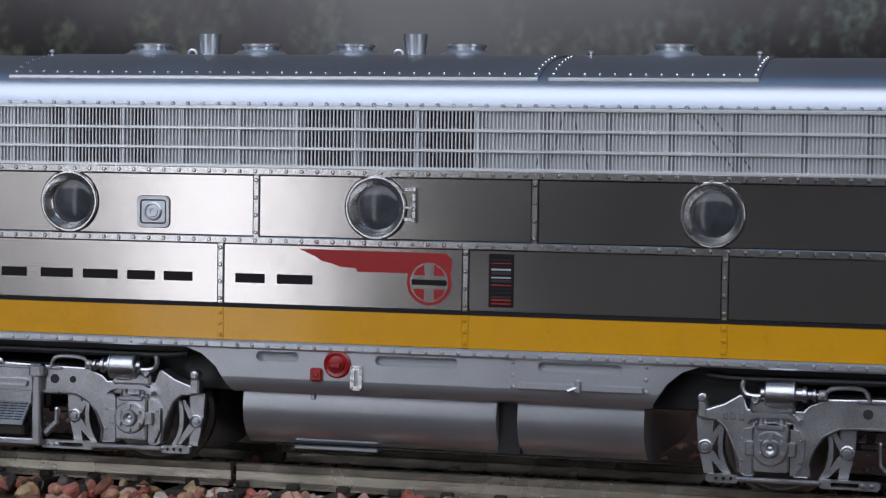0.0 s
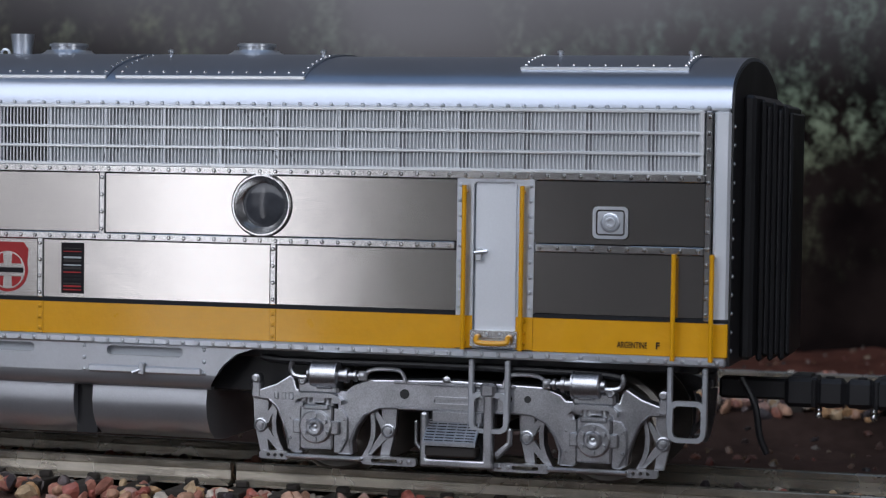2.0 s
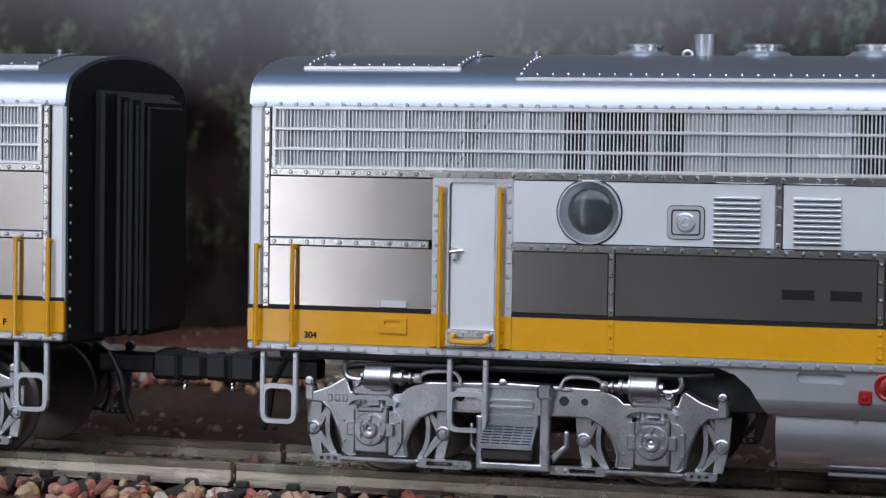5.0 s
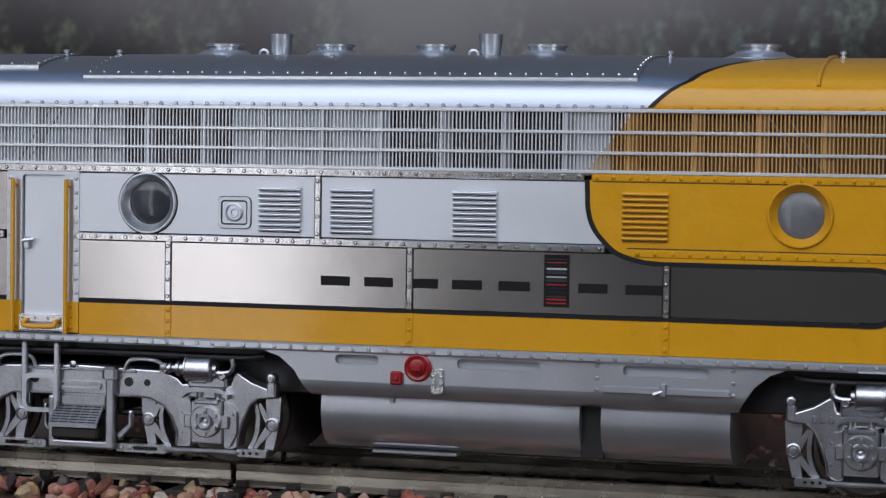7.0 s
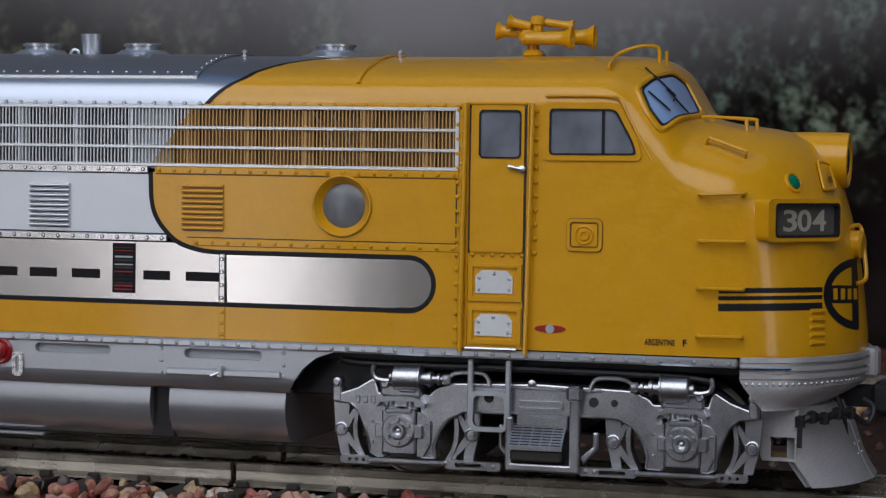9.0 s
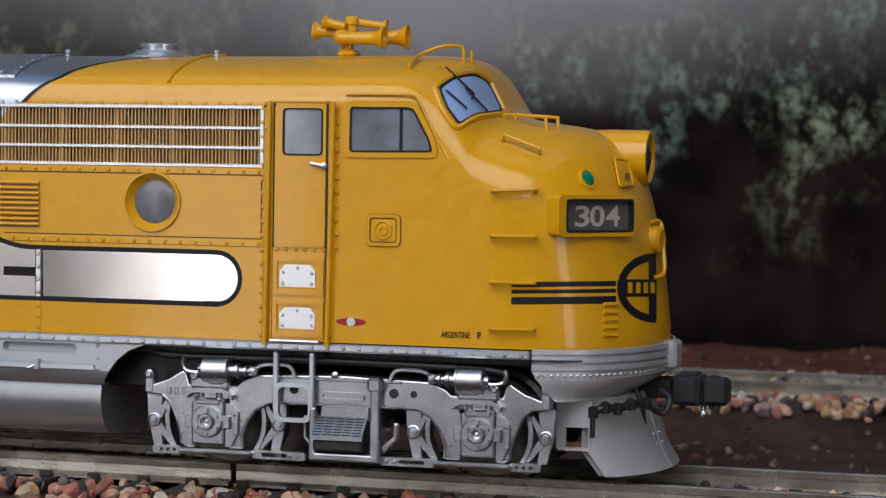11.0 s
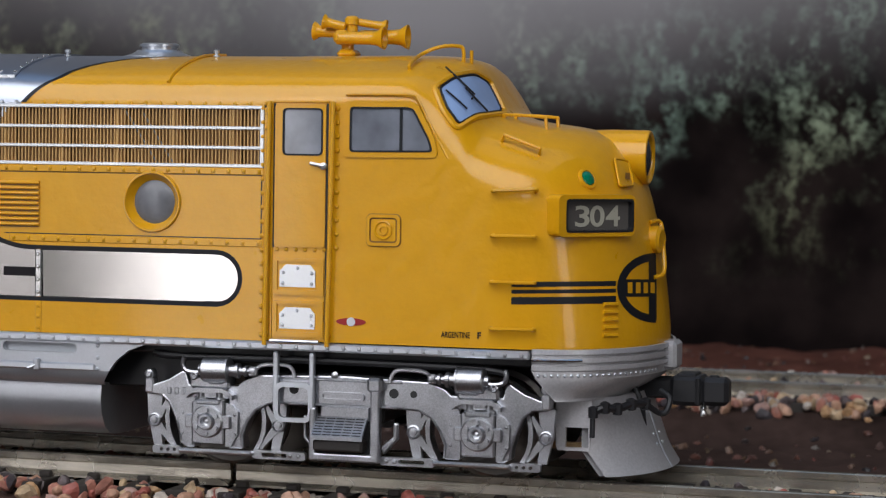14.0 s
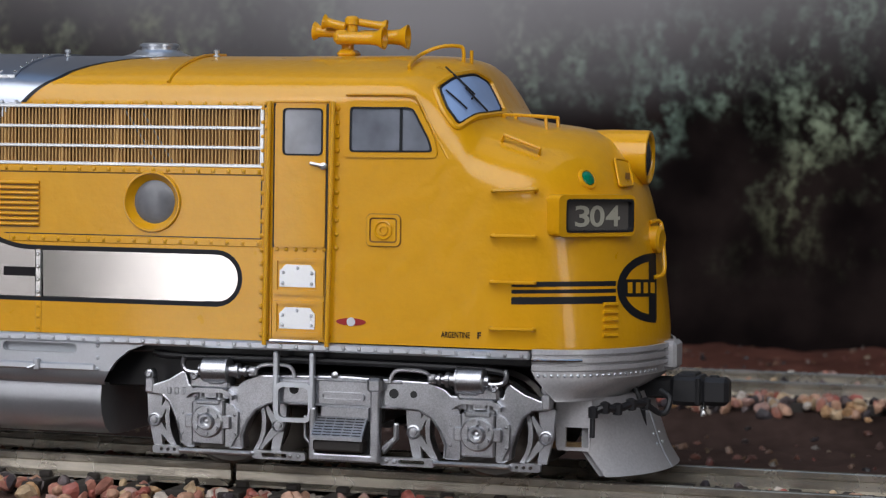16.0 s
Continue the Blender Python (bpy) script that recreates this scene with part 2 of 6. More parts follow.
# ---- mesh tools (millimetres) ----
class Build:
    def __init__(self):
        self.v, self.f, self.round_edges = [], [], 0.0

    def add(self, verts, faces):
        o = len(self.v)
        self.v += [tuple(p) for p in verts]
        self.f += [tuple(i + o for i in q) for q in faces]
        return self

    def box(self, x0, x1, y0, y1, z0, z1, c=0.0):
        """A box with all its edges chamfered by c."""
        if c <= 0:
            p = [(x, y, z) for z in (z0, z1) for y in (y0, y1) for x in (x0, x1)]
            return self.add(p, [(0, 2, 3, 1), (4, 5, 7, 6), (0, 1, 5, 4), (2, 6, 7, 3), (0, 4, 6, 2), (1, 3, 7, 5)])
        c = min(c, (x1 - x0) / 2.01, (y1 - y0) / 2.01, (z1 - z0) / 2.01)
        p, key = [], {}
        for i in (0, 1):
            for j in (0, 1):
                for k in (0, 1):
                    X, Y, Z = (x0, x1)[i], (y0, y1)[j], (z0, z1)[k]
                    a, b2, d = (c, -c)[i], (c, -c)[j], (c, -c)[k]
                    for ax, q in enumerate(((X, Y + b2, Z + d), (X + a, Y, Z + d), (X + a, Y + b2, Z))):
                        key[i, j, k, ax] = len(p)
                        p.append(q)
        f = []
        for s in (0, 1):
            f.append([key[s, 0, 0, 0], key[s, 1, 0, 0], key[s, 1, 1, 0], key[s, 0, 1, 0]])
            f.append([key[0, s, 0, 1], key[1, s, 0, 1], key[1, s, 1, 1], key[0, s, 1, 1]])
            f.append([key[0, 0, s, 2], key[1, 0, s, 2], key[1, 1, s, 2], key[0, 1, s, 2]])
            for r in (0, 1):
                f.append([key[0, s, r, 1], key[1, s, r, 1], key[1, s, r, 2], key[0, s, r, 2]])
                f.append([key[s, 0, r, 0], key[s, 1, r, 0], key[s, 1, r, 2], key[s, 0, r, 2]])
                f.append([key[s, r, 0, 0], key[s, r, 1, 0], key[s, r, 1, 1], key[s, r, 0, 1]])
        for i in (0, 1):
            for j in (0, 1):
                for k in (0, 1):
                    f.append([key[i, j, k, 0], key[i, j, k, 1], key[i, j, k, 2]])
        return self.add(p, f)

    def prism(self, outline, y0, y1, holes=()):
        """A plate in the x-z plane from y0 to y1, with holes through it."""
        if not holes:
            n = len(outline)
            p = [(x, y, z) for y in (y0, y1) for x, z in outline]
            return self.add(p, [tuple(range(n)), tuple(range(2 * n - 1, n - 1, -1))]
                            + [(i, i + n, (i + 1) % n + n, (i + 1) % n) for i in range(n)])
        bm = bmesh.new()
        edges, loops = [], []
        for lp in (outline, *holes):
            vs = [bm.verts.new((x, 0, z)) for x, z in lp]
            loops.append(vs)
            edges += [bm.edges.new((vs[i], vs[(i + 1) % len(vs)])) for i in range(len(vs))]
        bmesh.ops.triangle_fill(bm, use_beauty=True, edges=edges)
        bm.verts.index_update()
        pts = [v.co.copy() for v in bm.verts]
        n = len(pts)
        f = [tuple(v.index for v in q.verts) for q in bm.faces]
        faces = f + [tuple(i + n for i in reversed(q)) for q in f]
        for vs in loops:
            ids = [v.index for v in vs]
            faces += [(ids[i], ids[(i + 1) % len(ids)], ids[(i + 1) % len(ids)] + n, ids[i] + n) for i in range(len(ids))]
        bm.free()
        return self.add([(c.x, y0, c.z) for c in pts] + [(c.x, y1, c.z) for c in pts], faces)

    def cyl(self, a, b, r, n=16, r2=None, caps=True):
        a, b = Vector(a), Vector(b)
        r2 = r if r2 is None else r2
        d = (b - a).normalized()
        u = d.orthogonal().normalized()
        w = d.cross(u)
        p = []
        for c, rr in ((a, r), (b, r2)):
            p += [c + rr * (math.cos(2 * math.pi * i / n) * u + math.sin(2 * math.pi * i / n) * w) for i in range(n)]
        f = [(i, (i + 1) % n, (i + 1) % n + n, i + n) for i in range(n)]
        if caps:
            f += [tuple(range(n - 1, -1, -1)), tuple(range(n, 2 * n))]
        return self.add(p, f)

    def lathe(self, a, axis, profile, n=24, ring=False):
        """Turns (along, radius) pairs about the axis through a."""
        a, d = Vector(a), Vector(axis).normalized()
        u = d.orthogonal().normalized()
        w = d.cross(u)
        p, f = [], []
        for t, r in profile:
            p += [a + t * d + max(r, 1e-4) * (math.cos(2 * math.pi * i / n) * u + math.sin(2 * math.pi * i / n) * w) for i in range(n)]
        m = len(profile)
        for k in range(m - 1):
            f += [(k * n + i, k * n + (i + 1) % n, (k + 1) * n + (i + 1) % n, (k + 1) * n + i) for i in range(n)]
        if ring:
            f += [((m - 1) * n + i, (m - 1) * n + (i + 1) % n, (i + 1) % n, i) for i in range(n)]
        else:
            f += [tuple(range(n - 1, -1, -1)), tuple(range((m - 1) * n, m * n))]
        return self.add(p, f)

    def tube(self, path, r, n=8):
        path = [Vector(q) for q in path]
        p, f, u = [], [], None
        for i, q in enumerate(path):
            d = (path[min(i + 1, len(path) - 1)] - path[max(i - 1, 0)]).normalized()
            u = d.orthogonal().normalized() if u is None else (u - d * u.dot(d)).normalized()
            w = d.cross(u)
            p += [q + r * (math.cos(2 * math.pi * k / n) * u + math.sin(2 * math.pi * k / n) * w) for k in range(n)]
        for i in range(len(path) - 1):
            f += [(i * n + k, i * n + (k + 1) % n, (i + 1) * n + (k + 1) % n, (i + 1) * n + k) for k in range(n)]
        f += [tuple(range(n - 1, -1, -1)), tuple(range((len(path) - 1) * n, len(path) * n))]
        return self.add(p, f)

    def rivet(self, x, y, z, r=0.27, nrm=(0, -1, 0), n=7):
        d = Vector(nrm)
        u = d.orthogonal().normalized()
        w = d.cross(u)
        c = Vector((x, y, z))
        p = []
        for h, rr in ((-0.05, 1.0), (0.35, 0.85), (0.62, 0.45)):
            p += [c + d * h * r + rr * r * (math.cos(2 * math.pi * i / n) * u + math.sin(2 * math.pi * i / n) * w) for i in range(n)]
        f = [(k * n + i, k * n + (i + 1) % n, (k + 1) * n + (i + 1) % n, (k + 1) * n + i) for k in (0, 1) for i in range(n)]
        f.append(tuple(range(2 * n, 3 * n)))
        return self.add(p, f)

    def rivets_x(self, x0, x1, y, z, step=1.85, r=0.27):
        k = max(1, round((x1 - x0) / step))
        for i in range(k + 1):
            self.rivet(x0 + (x1 - x0) * i / k, y, z, r)
        return self

    def rivets_z(self, x, y, z0, z1, step=1.75, r=0.27):
        k = max(1, round((z1 - z0) / step))
        for i in range(k + 1):
            self.rivet(x, y, z0 + (z1 - z0) * i / k, r)
        return self

    def turned(self):
        """The same, turned half a turn about the upright axis."""
        b = Build()
        b.v, b.f = [(-x, -y, z) for x, y, z in self.v], list(self.f)
        return b

    def mesh(self, name, material, smooth=35):
        me = bpy.data.meshes.new(name)
        me.from_pydata([(x * K, y * K, z * K) for x, y, z in self.v], [], self.f)
        bm = bmesh.new()
        bm.from_mesh(me)
        bmesh.ops.recalc_face_normals(bm, faces=bm.faces)
        if self.round_edges:
            sharp = [e for e in bm.edges if len(e.link_faces) == 2 and e.calc_face_angle(0) > 0.9]
            bmesh.ops.bevel(bm, geom=sharp, offset=self.round_edges * K, segments=2, profile=0.5, affect="EDGES")
        bm.to_mesh(me)
        bm.free()
        me.materials.append(material)
        if smooth:
            me.polygons.foreach_set("use_smooth", [True] * len(me.polygons))
            me.set_sharp_from_angle(angle=radians(smooth))
        me.update()
        return me


def part(name, b, material, parent=None, label="", smooth=35, at=None):
    """Links a Build, or a mesh that is there already, as one mesh object."""
    me = b if isinstance(b, bpy.types.Mesh) else b.mesh(name, material, smooth)
    o = new(name, me)
    if parent is not None:
        o.parent = parent
    if at is not None:
        o.matrix_basis = pose(at[0] * K, at[1] * K, at[2] * K, *at[3:])
    if label:
        o["label"] = label
    return o


def circle(cx, cz, r, n=40):
    return [(cx + r * math.cos(2 * math.pi * i / n), cz + r * math.sin(2 * math.pi * i / n)) for i in range(n)]


def rounded(x0, x1, z0, z1, r, n=5):
    pts = []
    for cx, cz, a in ((x1 - r, z1 - r, 0), (x0 + r, z1 - r, 90), (x0 + r, z0 + r, 180), (x1 - r, z0 + r, 270)):
        pts += [(cx + r * math.cos(radians(a + 90 * i / n)), cz + r * math.sin(radians(a + 90 * i / n))) for i in range(n + 1)]
    return pts


def rect(x0, x1, z0, z1):
    return [(x0, z0), (x1, z0), (x1, z1), (x0, z1)]


def smooth_path(pts, n=6):
    """Catmull-Rom through the points."""
    p = [Vector(q) for q in pts]
    out = []
    for i in range(len(p) - 1):
        a, b, c, d = p[max(i - 1, 0)], p[i], p[i + 1], p[min(i + 2, len(p) - 1)]
        for k in range(n):
            t = k / n
            out.append(0.5 * ((2 * b) + (c - a) * t + (2 * a - 5 * b + 4 * c - d) * t * t + (3 * b - a - 3 * c + d) * t ** 3))
    out.append(p[-1])
    return out


# ---- the room and the layout board ----
def structure(name, b, material, label, smooth=0):
    o = part(name, b, material, None, "", smooth)
    return tagged(o, label, "", "", "structure")


X0, X1, Y0, Y1, Z0, Z1 = -1800, 1500, -1700, 900, -750, 1760
structure("floor", Build().box(X0, X1, Y0, Y1, Z0 - 40, Z0), LIGHTWALL, "plain grey room floor")
structure("ceiling", Build().box(X0, X1, Y0, Y1, Z1, Z1 + 40), WALLM, "plain grey room ceiling")
structure("wall_back", Build().box(X0, X1, Y1, Y1 + 40, Z0, Z1), WALLM, "plain grey room wall")
structure("wall_left", Build().box(X0 - 40, X0, Y0, Y1, Z0, Z1), WALLM, "plain grey room wall")
structure("wall_right", Build().box(X1, X1 + 40, Y0, Y1, Z0, Z1), WALLM, "plain grey room wall")
structure("wall_front", Build().box(X0, X1, Y0 - 40, Y0, Z0, Z1), LIGHTWALL, "plain grey room wall")
table = structure("baseboard", Build().box(-700, 700, -130, 330, -40, -1, 2), WALLM, "plain board that carries the model railway")
for x in (-650, 650):
    for y in (-100, 290):
        part("leg", Build().box(x - 22, x + 22, y - 22, y + 22, -750, -40, 2), WALLM, table, "", 0)


def relief(x, y):
    """Height of the soil, mm over the board."""
    h = 3.4 + 1.3 * noise.noise((x / 9, y / 9, 0)) + 0.7 * noise.noise((x / 3.1, y / 3.1, 5))
    for c in (0.0, 125.0):
        d = abs(y - c)
        h = max(h, min(RAIL - 4.3, RAIL - 4.3 - (d - 16) * 0.55))
    far = max(0.0, y - 145) / 50
    h += min(1.0, far) * (4.0 + 2.0 * noise.noise((x / 25, y / 25, 9)))
    d2 = ((x + 24) / 13) ** 2 + ((y - 210) / 12) ** 2
    return h + 13.0 * math.exp(-d2 * 1.6) * (1 + 0.3 * noise.noise((x / 8, y / 8, 3)))


def sheet(x0, x1, y0, y1, step):
    nx, ny = int((x1 - x0) / step), int((y1 - y0) / step)
    b = Build()
    v = [(x0 + (x1 - x0) * i / nx, y0 + (y1 - y0) * j / ny) for j in range(ny + 1) for i in range(nx + 1)]
    b.v = [(x, y, relief(x, y)) for x, y in v]
    b.f = [(j * (nx + 1) + i, j * (nx + 1) + i + 1, (j + 1) * (nx + 1) + i + 1, (j + 1) * (nx + 1) + i) for j in range(ny) for i in range(nx)]
    return b


structure("ground", sheet(-690, 690, -125, 160, 3.0), SOIL, "dark brown model soil between the tracks", 60)
structure("ground_far", sheet(-690, 690, 160, 325, 3.0), REDSOIL, "red-brown model soil rising behind the second track", 60)


def backdrop():
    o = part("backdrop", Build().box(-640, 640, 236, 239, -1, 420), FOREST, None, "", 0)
    return tagged(o, "printed backdrop of misty dark green forest trees", "", "", "structure")


backdrop()


# ---- tracks ----
def rail_section():
    half = [(1.15, -2.72), (1.15, -2.45), (0.32, -2.05), (0.26, -1.0), (0.52, -0.8), (0.54, -0.12), (0.42, 0.0)]
    return half + [(-a, c) for a, c in reversed(half)]


def rail(name, y, x0, x1, parent):
    s = rail_section()
    n = len(s)
    b = Build()
    for x in (x0, x1):
        b.v += [(x, y + a, RAIL + c) for a, c in s]
    b.f = [(i, (i + 1) % n, (i + 1) % n + n, i + n) for i in range(n)] + [tuple(range(n)), tuple(range(2 * n - 1, n - 1, -1))]
    return part(name, b, RAILM, parent, "", 25)


def track(y, label, joint):
    t = tagged(new("track"), label, "railway track", "tracks")
    for side in (-1, 1):
        rail("rail", y + side * 8.75, -690, joint - 0.35, t)
        rail("rail", y + side * 8.75, joint + 0.35, 690, t)
    rng = random.Random(3)
    tie = Build().box(-1.35, 1.35, -15.0, 15.0, -1.75, 0.0, 0.12).mesh("tie", TIE, 0)
    spikes = Build()
    for s in (-1, 1):
        for e in (-1, 1):
            spikes.box(-0.75, 0.75, s * 8.75 + e * 1.35 - 0.45, s * 8.75 + e * 1.35 + 0.45, -0.05, 0.75, 0.18)
    spikes = spikes.mesh("spike_plate", TIE, 0)
    x = -688.0
    while x < 690:
        near = -330 < x < 330
        o = part("tie", tie, None, t, at=(x, y, RAIL - 2.75, 0, 0, rng.uniform(-0.6, 0.6)))
        if near:
            part("spike_plate", spikes, None, o)
        x += 6.25
    return t


track(0.0, "weathered nickel rails on dark ties, with a rail joint", -95.7)
track(125.0, "weathered second track parallel behind the train", 60.0)


# ---- ballast ----
def rock_shapes(count, rng):
    out = []
    for k in range(count):
        bm = bmesh.new()
        bmesh.ops.create_icosphere(bm, subdivisions=2, radius=1)
        sx, sy, sz = rng.uniform(0.75, 1.25), rng.uniform(0.75, 1.25), rng.uniform(0.6, 1.0)
        cuts = []
        for _ in range(9):
            n = Vector((rng.gauss(0, 1), rng.gauss(0, 1), rng.gauss(0, 1))).normalized()
            cuts.append((n, rng.uniform(0.45, 0.8)))
        for v in bm.verts:
            c = v.co.copy()
            for n, d in cuts:
                e = c.dot(n) - d
                if e > 0:
                    c -= n * e
            c *= 1 + 0.10 * noise.noise(c * 2.3 + Vector((k * 3.1, 0, 0)))
            v.co = Vector((c.x * sx, c.y * sy, c.z * sz))
        bm.verts.index_update()
        out.append((np.array([v.co[:] for v in bm.verts]), np.array([[v.index for v in f.verts] for f in bm.faces])))
        bm.free()
    return out


ROCKS = rock_shapes(14, random.Random(5))


def ballast(name, spots, label, material):
    """spots: (x, y, z, radius). One joined mesh of loose stones."""
    rng = random.Random(11)
    vs, fs, o = [], [], 0
    for x, y, z, r in spots:
        v, f = ROCKS[rng.randrange(len(ROCKS))]
        m = np.array(Euler((rng.uniform(0, 6.3), rng.uniform(0, 6.3), rng.uniform(0, 6.3))).to_matrix())
        vs.append((v * r) @ m.T + np.array((x, y, z)))
        fs.append(f + o)
        o += len(v)
    me = bpy.data.meshes.new(name)
    me.from_pydata((np.concatenate(vs) * K).tolist(), [], np.concatenate(fs).tolist())
    me.materials.append(material)
    return tagged(new(name, me), label, "ballast", "", "stuff")


def shoulder_spots(c, x0, x1, seed, n, near_only=False):
    rng = random.Random(seed)
    out = []
    for _ in range(n):
        x = rng.uniform(x0, x1)
        s = rng.choice((-1, 1))
        d = rng.uniform(10.6, 21.0 if c == 0 else 17.0) if rng.random() < 0.70 else rng.uniform(0, 7.2)
        if c == 0 and s > 0 and d > 14:
            d = 10.6 + (d - 14) * 0.5
        y = c + s * d
        r = rng.uniform(0.75, 1.55) * (1.0 if d > 8 else 0.62)
        top = RAIL - 2.1 if d < 8 else RAIL - 3.0 + (0.9 * max(0, 1 - abs(d - 14) / 4)) - max(0, d - 15) * 0.6
        out.append((x, y, top - (0.9 if d > 8 and s < 0 else 0.2) + rng.uniform(-1.0, 0.25) + (0.9 if c else 0.0), r))
    return out


ballast("ballast", shoulder_spots(0.0, -240, 160, 21, 7000), "loose pink, tan and grey ballast stones along the track", STONE)
ballast("ballast", shoulder_spots(125.0, -300, 160, 22, 5000), "pinkish ballast stones along the second track", STONE)


def scattered():
    rng = random.Random(31)
    out = []
    for _ in range(2600):
        x, y = rng.uniform(-260, 120), rng.uniform(22, 235)
        if abs(y - 125) < 20:
            continue
        out.append((x, y, relief(x, y), rng.uniform(0.3, 1.0)))
    return out


ballast("loose_stones", scattered(), "scattered dark brown stones on the soil", ballast_material("dark_soil_stone", 0.22))


# ---- the diesel units ----
H = 18.5
ROOF = [(18.5, 41.9), (18.42, 42.7), (18.2, 43.5), (17.8, 44.25), (17.25, 44.85), (15.8, 45.6), (13.9, 46.25), (11.9, 46.8),
        (9.5, 47.3), (6.6, 47.72), (3.4, 47.95), (0.0, 48.05)]


def roof_z(y):
    y = abs(y)
    for (a, za), (c, zc) in zip(ROOF, ROOF[1:]):
        if c <= y <= a:
            return za + (zc - za) * (a - y) / (a - c)
    return ROOF[0][1]


def roof_shell(x0s, x1, thick=0.5):
    """The arched roof from the line x0s (one x for each half of the arch) to x1."""
    full = [(-y, z) for y, z in ROOF] + [(y, z) for y, z in reversed(ROOF[:-1])]
    xs = list(x0s) + list(reversed(list(x0s)[:-1]))
    n = len(full)
    steps = 24
    b = Build()
    for k in range(steps + 1):
        t = k / steps
        b.v += [(xs[i] + (x1 - xs[i]) * t, y, z) for i, (y, z) in enumerate(full)]
    b.f = [(k * n + i, k * n + i + 1, (k + 1) * n + i + 1, (k + 1) * n + i) for k in range(steps) for i in range(n - 1)]
    o = len(b.v)
    for k in (0, 1):
        b.v += [((xs[i], x1)[k], y * (1 - thick / 18.5), z - thick) for i, (y, z) in enumerate(full)]
    b.f += [(i, i + 1, o + i + 1, o + i) for i in range(n - 1)]
    e = steps * n
    b.f += [(e + i, e + i + 1, o + n + i + 1, o + n + i) for i in range(n - 1)]
    b.f += [(o + i, o + i + 1, o + n + i + 1, o + n + i) for i in range(n - 1)]
    return b


def porthole(parent, x, z, ring_mat, hinge=False, glass=None):
    ring = [(0, 3.5), (0.45, 3.5), (0.6, 3.4), (0.6, 3.26), (0.42, 3.16), (0.30, 3.08), (0.05, 2.86), (-0.25, 2.62), (-0.35, 2.5), (-0.6, 2.5), (-0.6, 3.25), (0, 3.25)]
    o = part("porthole", Build().lathe((x, -18.3, z), (0, -1, 0), ring, 44, True), ring_mat, parent)
    dome = [(-0.5, 2.58), (-0.08, 2.56), (0.0, 2.45), (0.14, 1.9), (0.24, 1.3), (0.30, 0.7), (0.32, 0.0)]
    part("glass", Build().lathe((x, -17.9, z), (0, -1, 0), dome, 44), glass or GLASS, o, "hazy grey round glazing")
    # flat dark ring paints the shaded line round the porthole
    rim_shade = Build().lathe((x, -18.3, z), (0, -1, 0), [(0, 3.5), (0.23, 3.5), (0.23, 3.66), (0, 3.66)], 44, True)
    part("rim_shade", rim_shade, DARKFILL if ring_mat is not YELLOW else YDARK, o)
    if hinge:
        b = Build().box(x + 3.2, x + 4.7, -18.95, -18.4, z - 0.1, z + 0.25, 0.08)
        b.box(x + 4.2, x + 4.75, -18.95, -18.4, z - 1.6, z + 2.4, 0.1)
        for k in range(4):
            b.rivet(x + 4.48, -18.95, z - 1.2 + k, 0.2)
        b.box(x + 3.3, x + 4.4, -18.85, -18.4, z + 1.8, z + 2.3, 0.08).box(x + 3.3, x + 4.4, -18.85, -18.4, z - 1.5, z - 1.0, 0.08)
        part("hinge", b, ring_mat, o)
    return o


def marker_lamp(parent, x, z, material):
    o = part("lifting_socket", Build().prism(rounded(x - 1.95, x + 1.95, z - 1.75, z + 1.75, 0.6), -18.75, -18.3, [rounded(x - 1.6, x + 1.6, z - 1.4, z + 1.4, 0.4)]), material, parent)
    # larger dark plate behind paints the shadowed outline of the socket
    part("socket_shade", Build().prism(rounded(x - 2.04, x + 2.04, z - 1.84, z + 1.84, 0.65), -18.54, -18.3), YDARK if material is YELLOW else DARKFILL, o, "", 0)
    part("face", Build().prism(rounded(x - 1.42, x + 1.42, z - 1.22, z + 1.22, 0.25), -18.66, -18.3), material, o)
    b = Build().lathe((x, -18.6, z), (0, -1, 0), [(0, 1.05), (0.2, 1.05), (0.25, 0.95), (0.1, 0.8), (0.1, 0.62), (0.28, 0.55), (0.28, 0.35), (0.12, 0.3), (0.12, 0)], 24)
    part("ring", b, material, o)
    return o


def louvre(parent, x0, x1, z0, z1, material, n=9):
    o = part("louvre", Build().prism(rounded(x0 - 0.1, x1 + 0.1, z0 - 0.1, z1 + 0.1, 0.2), -18.6, -18.4), material, parent)
    step = (z1 - z0) / n
    sl = Build()
    for i in range(n):
        z = z0 + step * (i + 0.55)
        prof = [(-18.55, z + step * 0.36), (-18.80, z + step * 0.30), (-18.95, z + step * 0.12), (-18.98, z - step * 0.08), (-18.90, z - step * 0.26), (-18.55, z - step * 0.32)]
        sl.add([(x, y, zz) for x in (x0, x1) for y, zz in prof], [(k, k + 1, k + 7, k + 6) for k in range(5)] + [tuple(range(6)), tuple(range(11, 5, -1))])
    part("slats", sl, material if material is YELLOW else SILVER, o, "", 60)
    # solid dark bars paint the shade under each slat
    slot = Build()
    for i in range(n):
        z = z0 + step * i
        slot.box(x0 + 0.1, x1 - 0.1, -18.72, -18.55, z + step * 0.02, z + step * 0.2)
    part("slot_shade", slot, YDARK if material is YELLOW else DARKFILL, o, "", 0)["kind"] = "stuff"
    return o


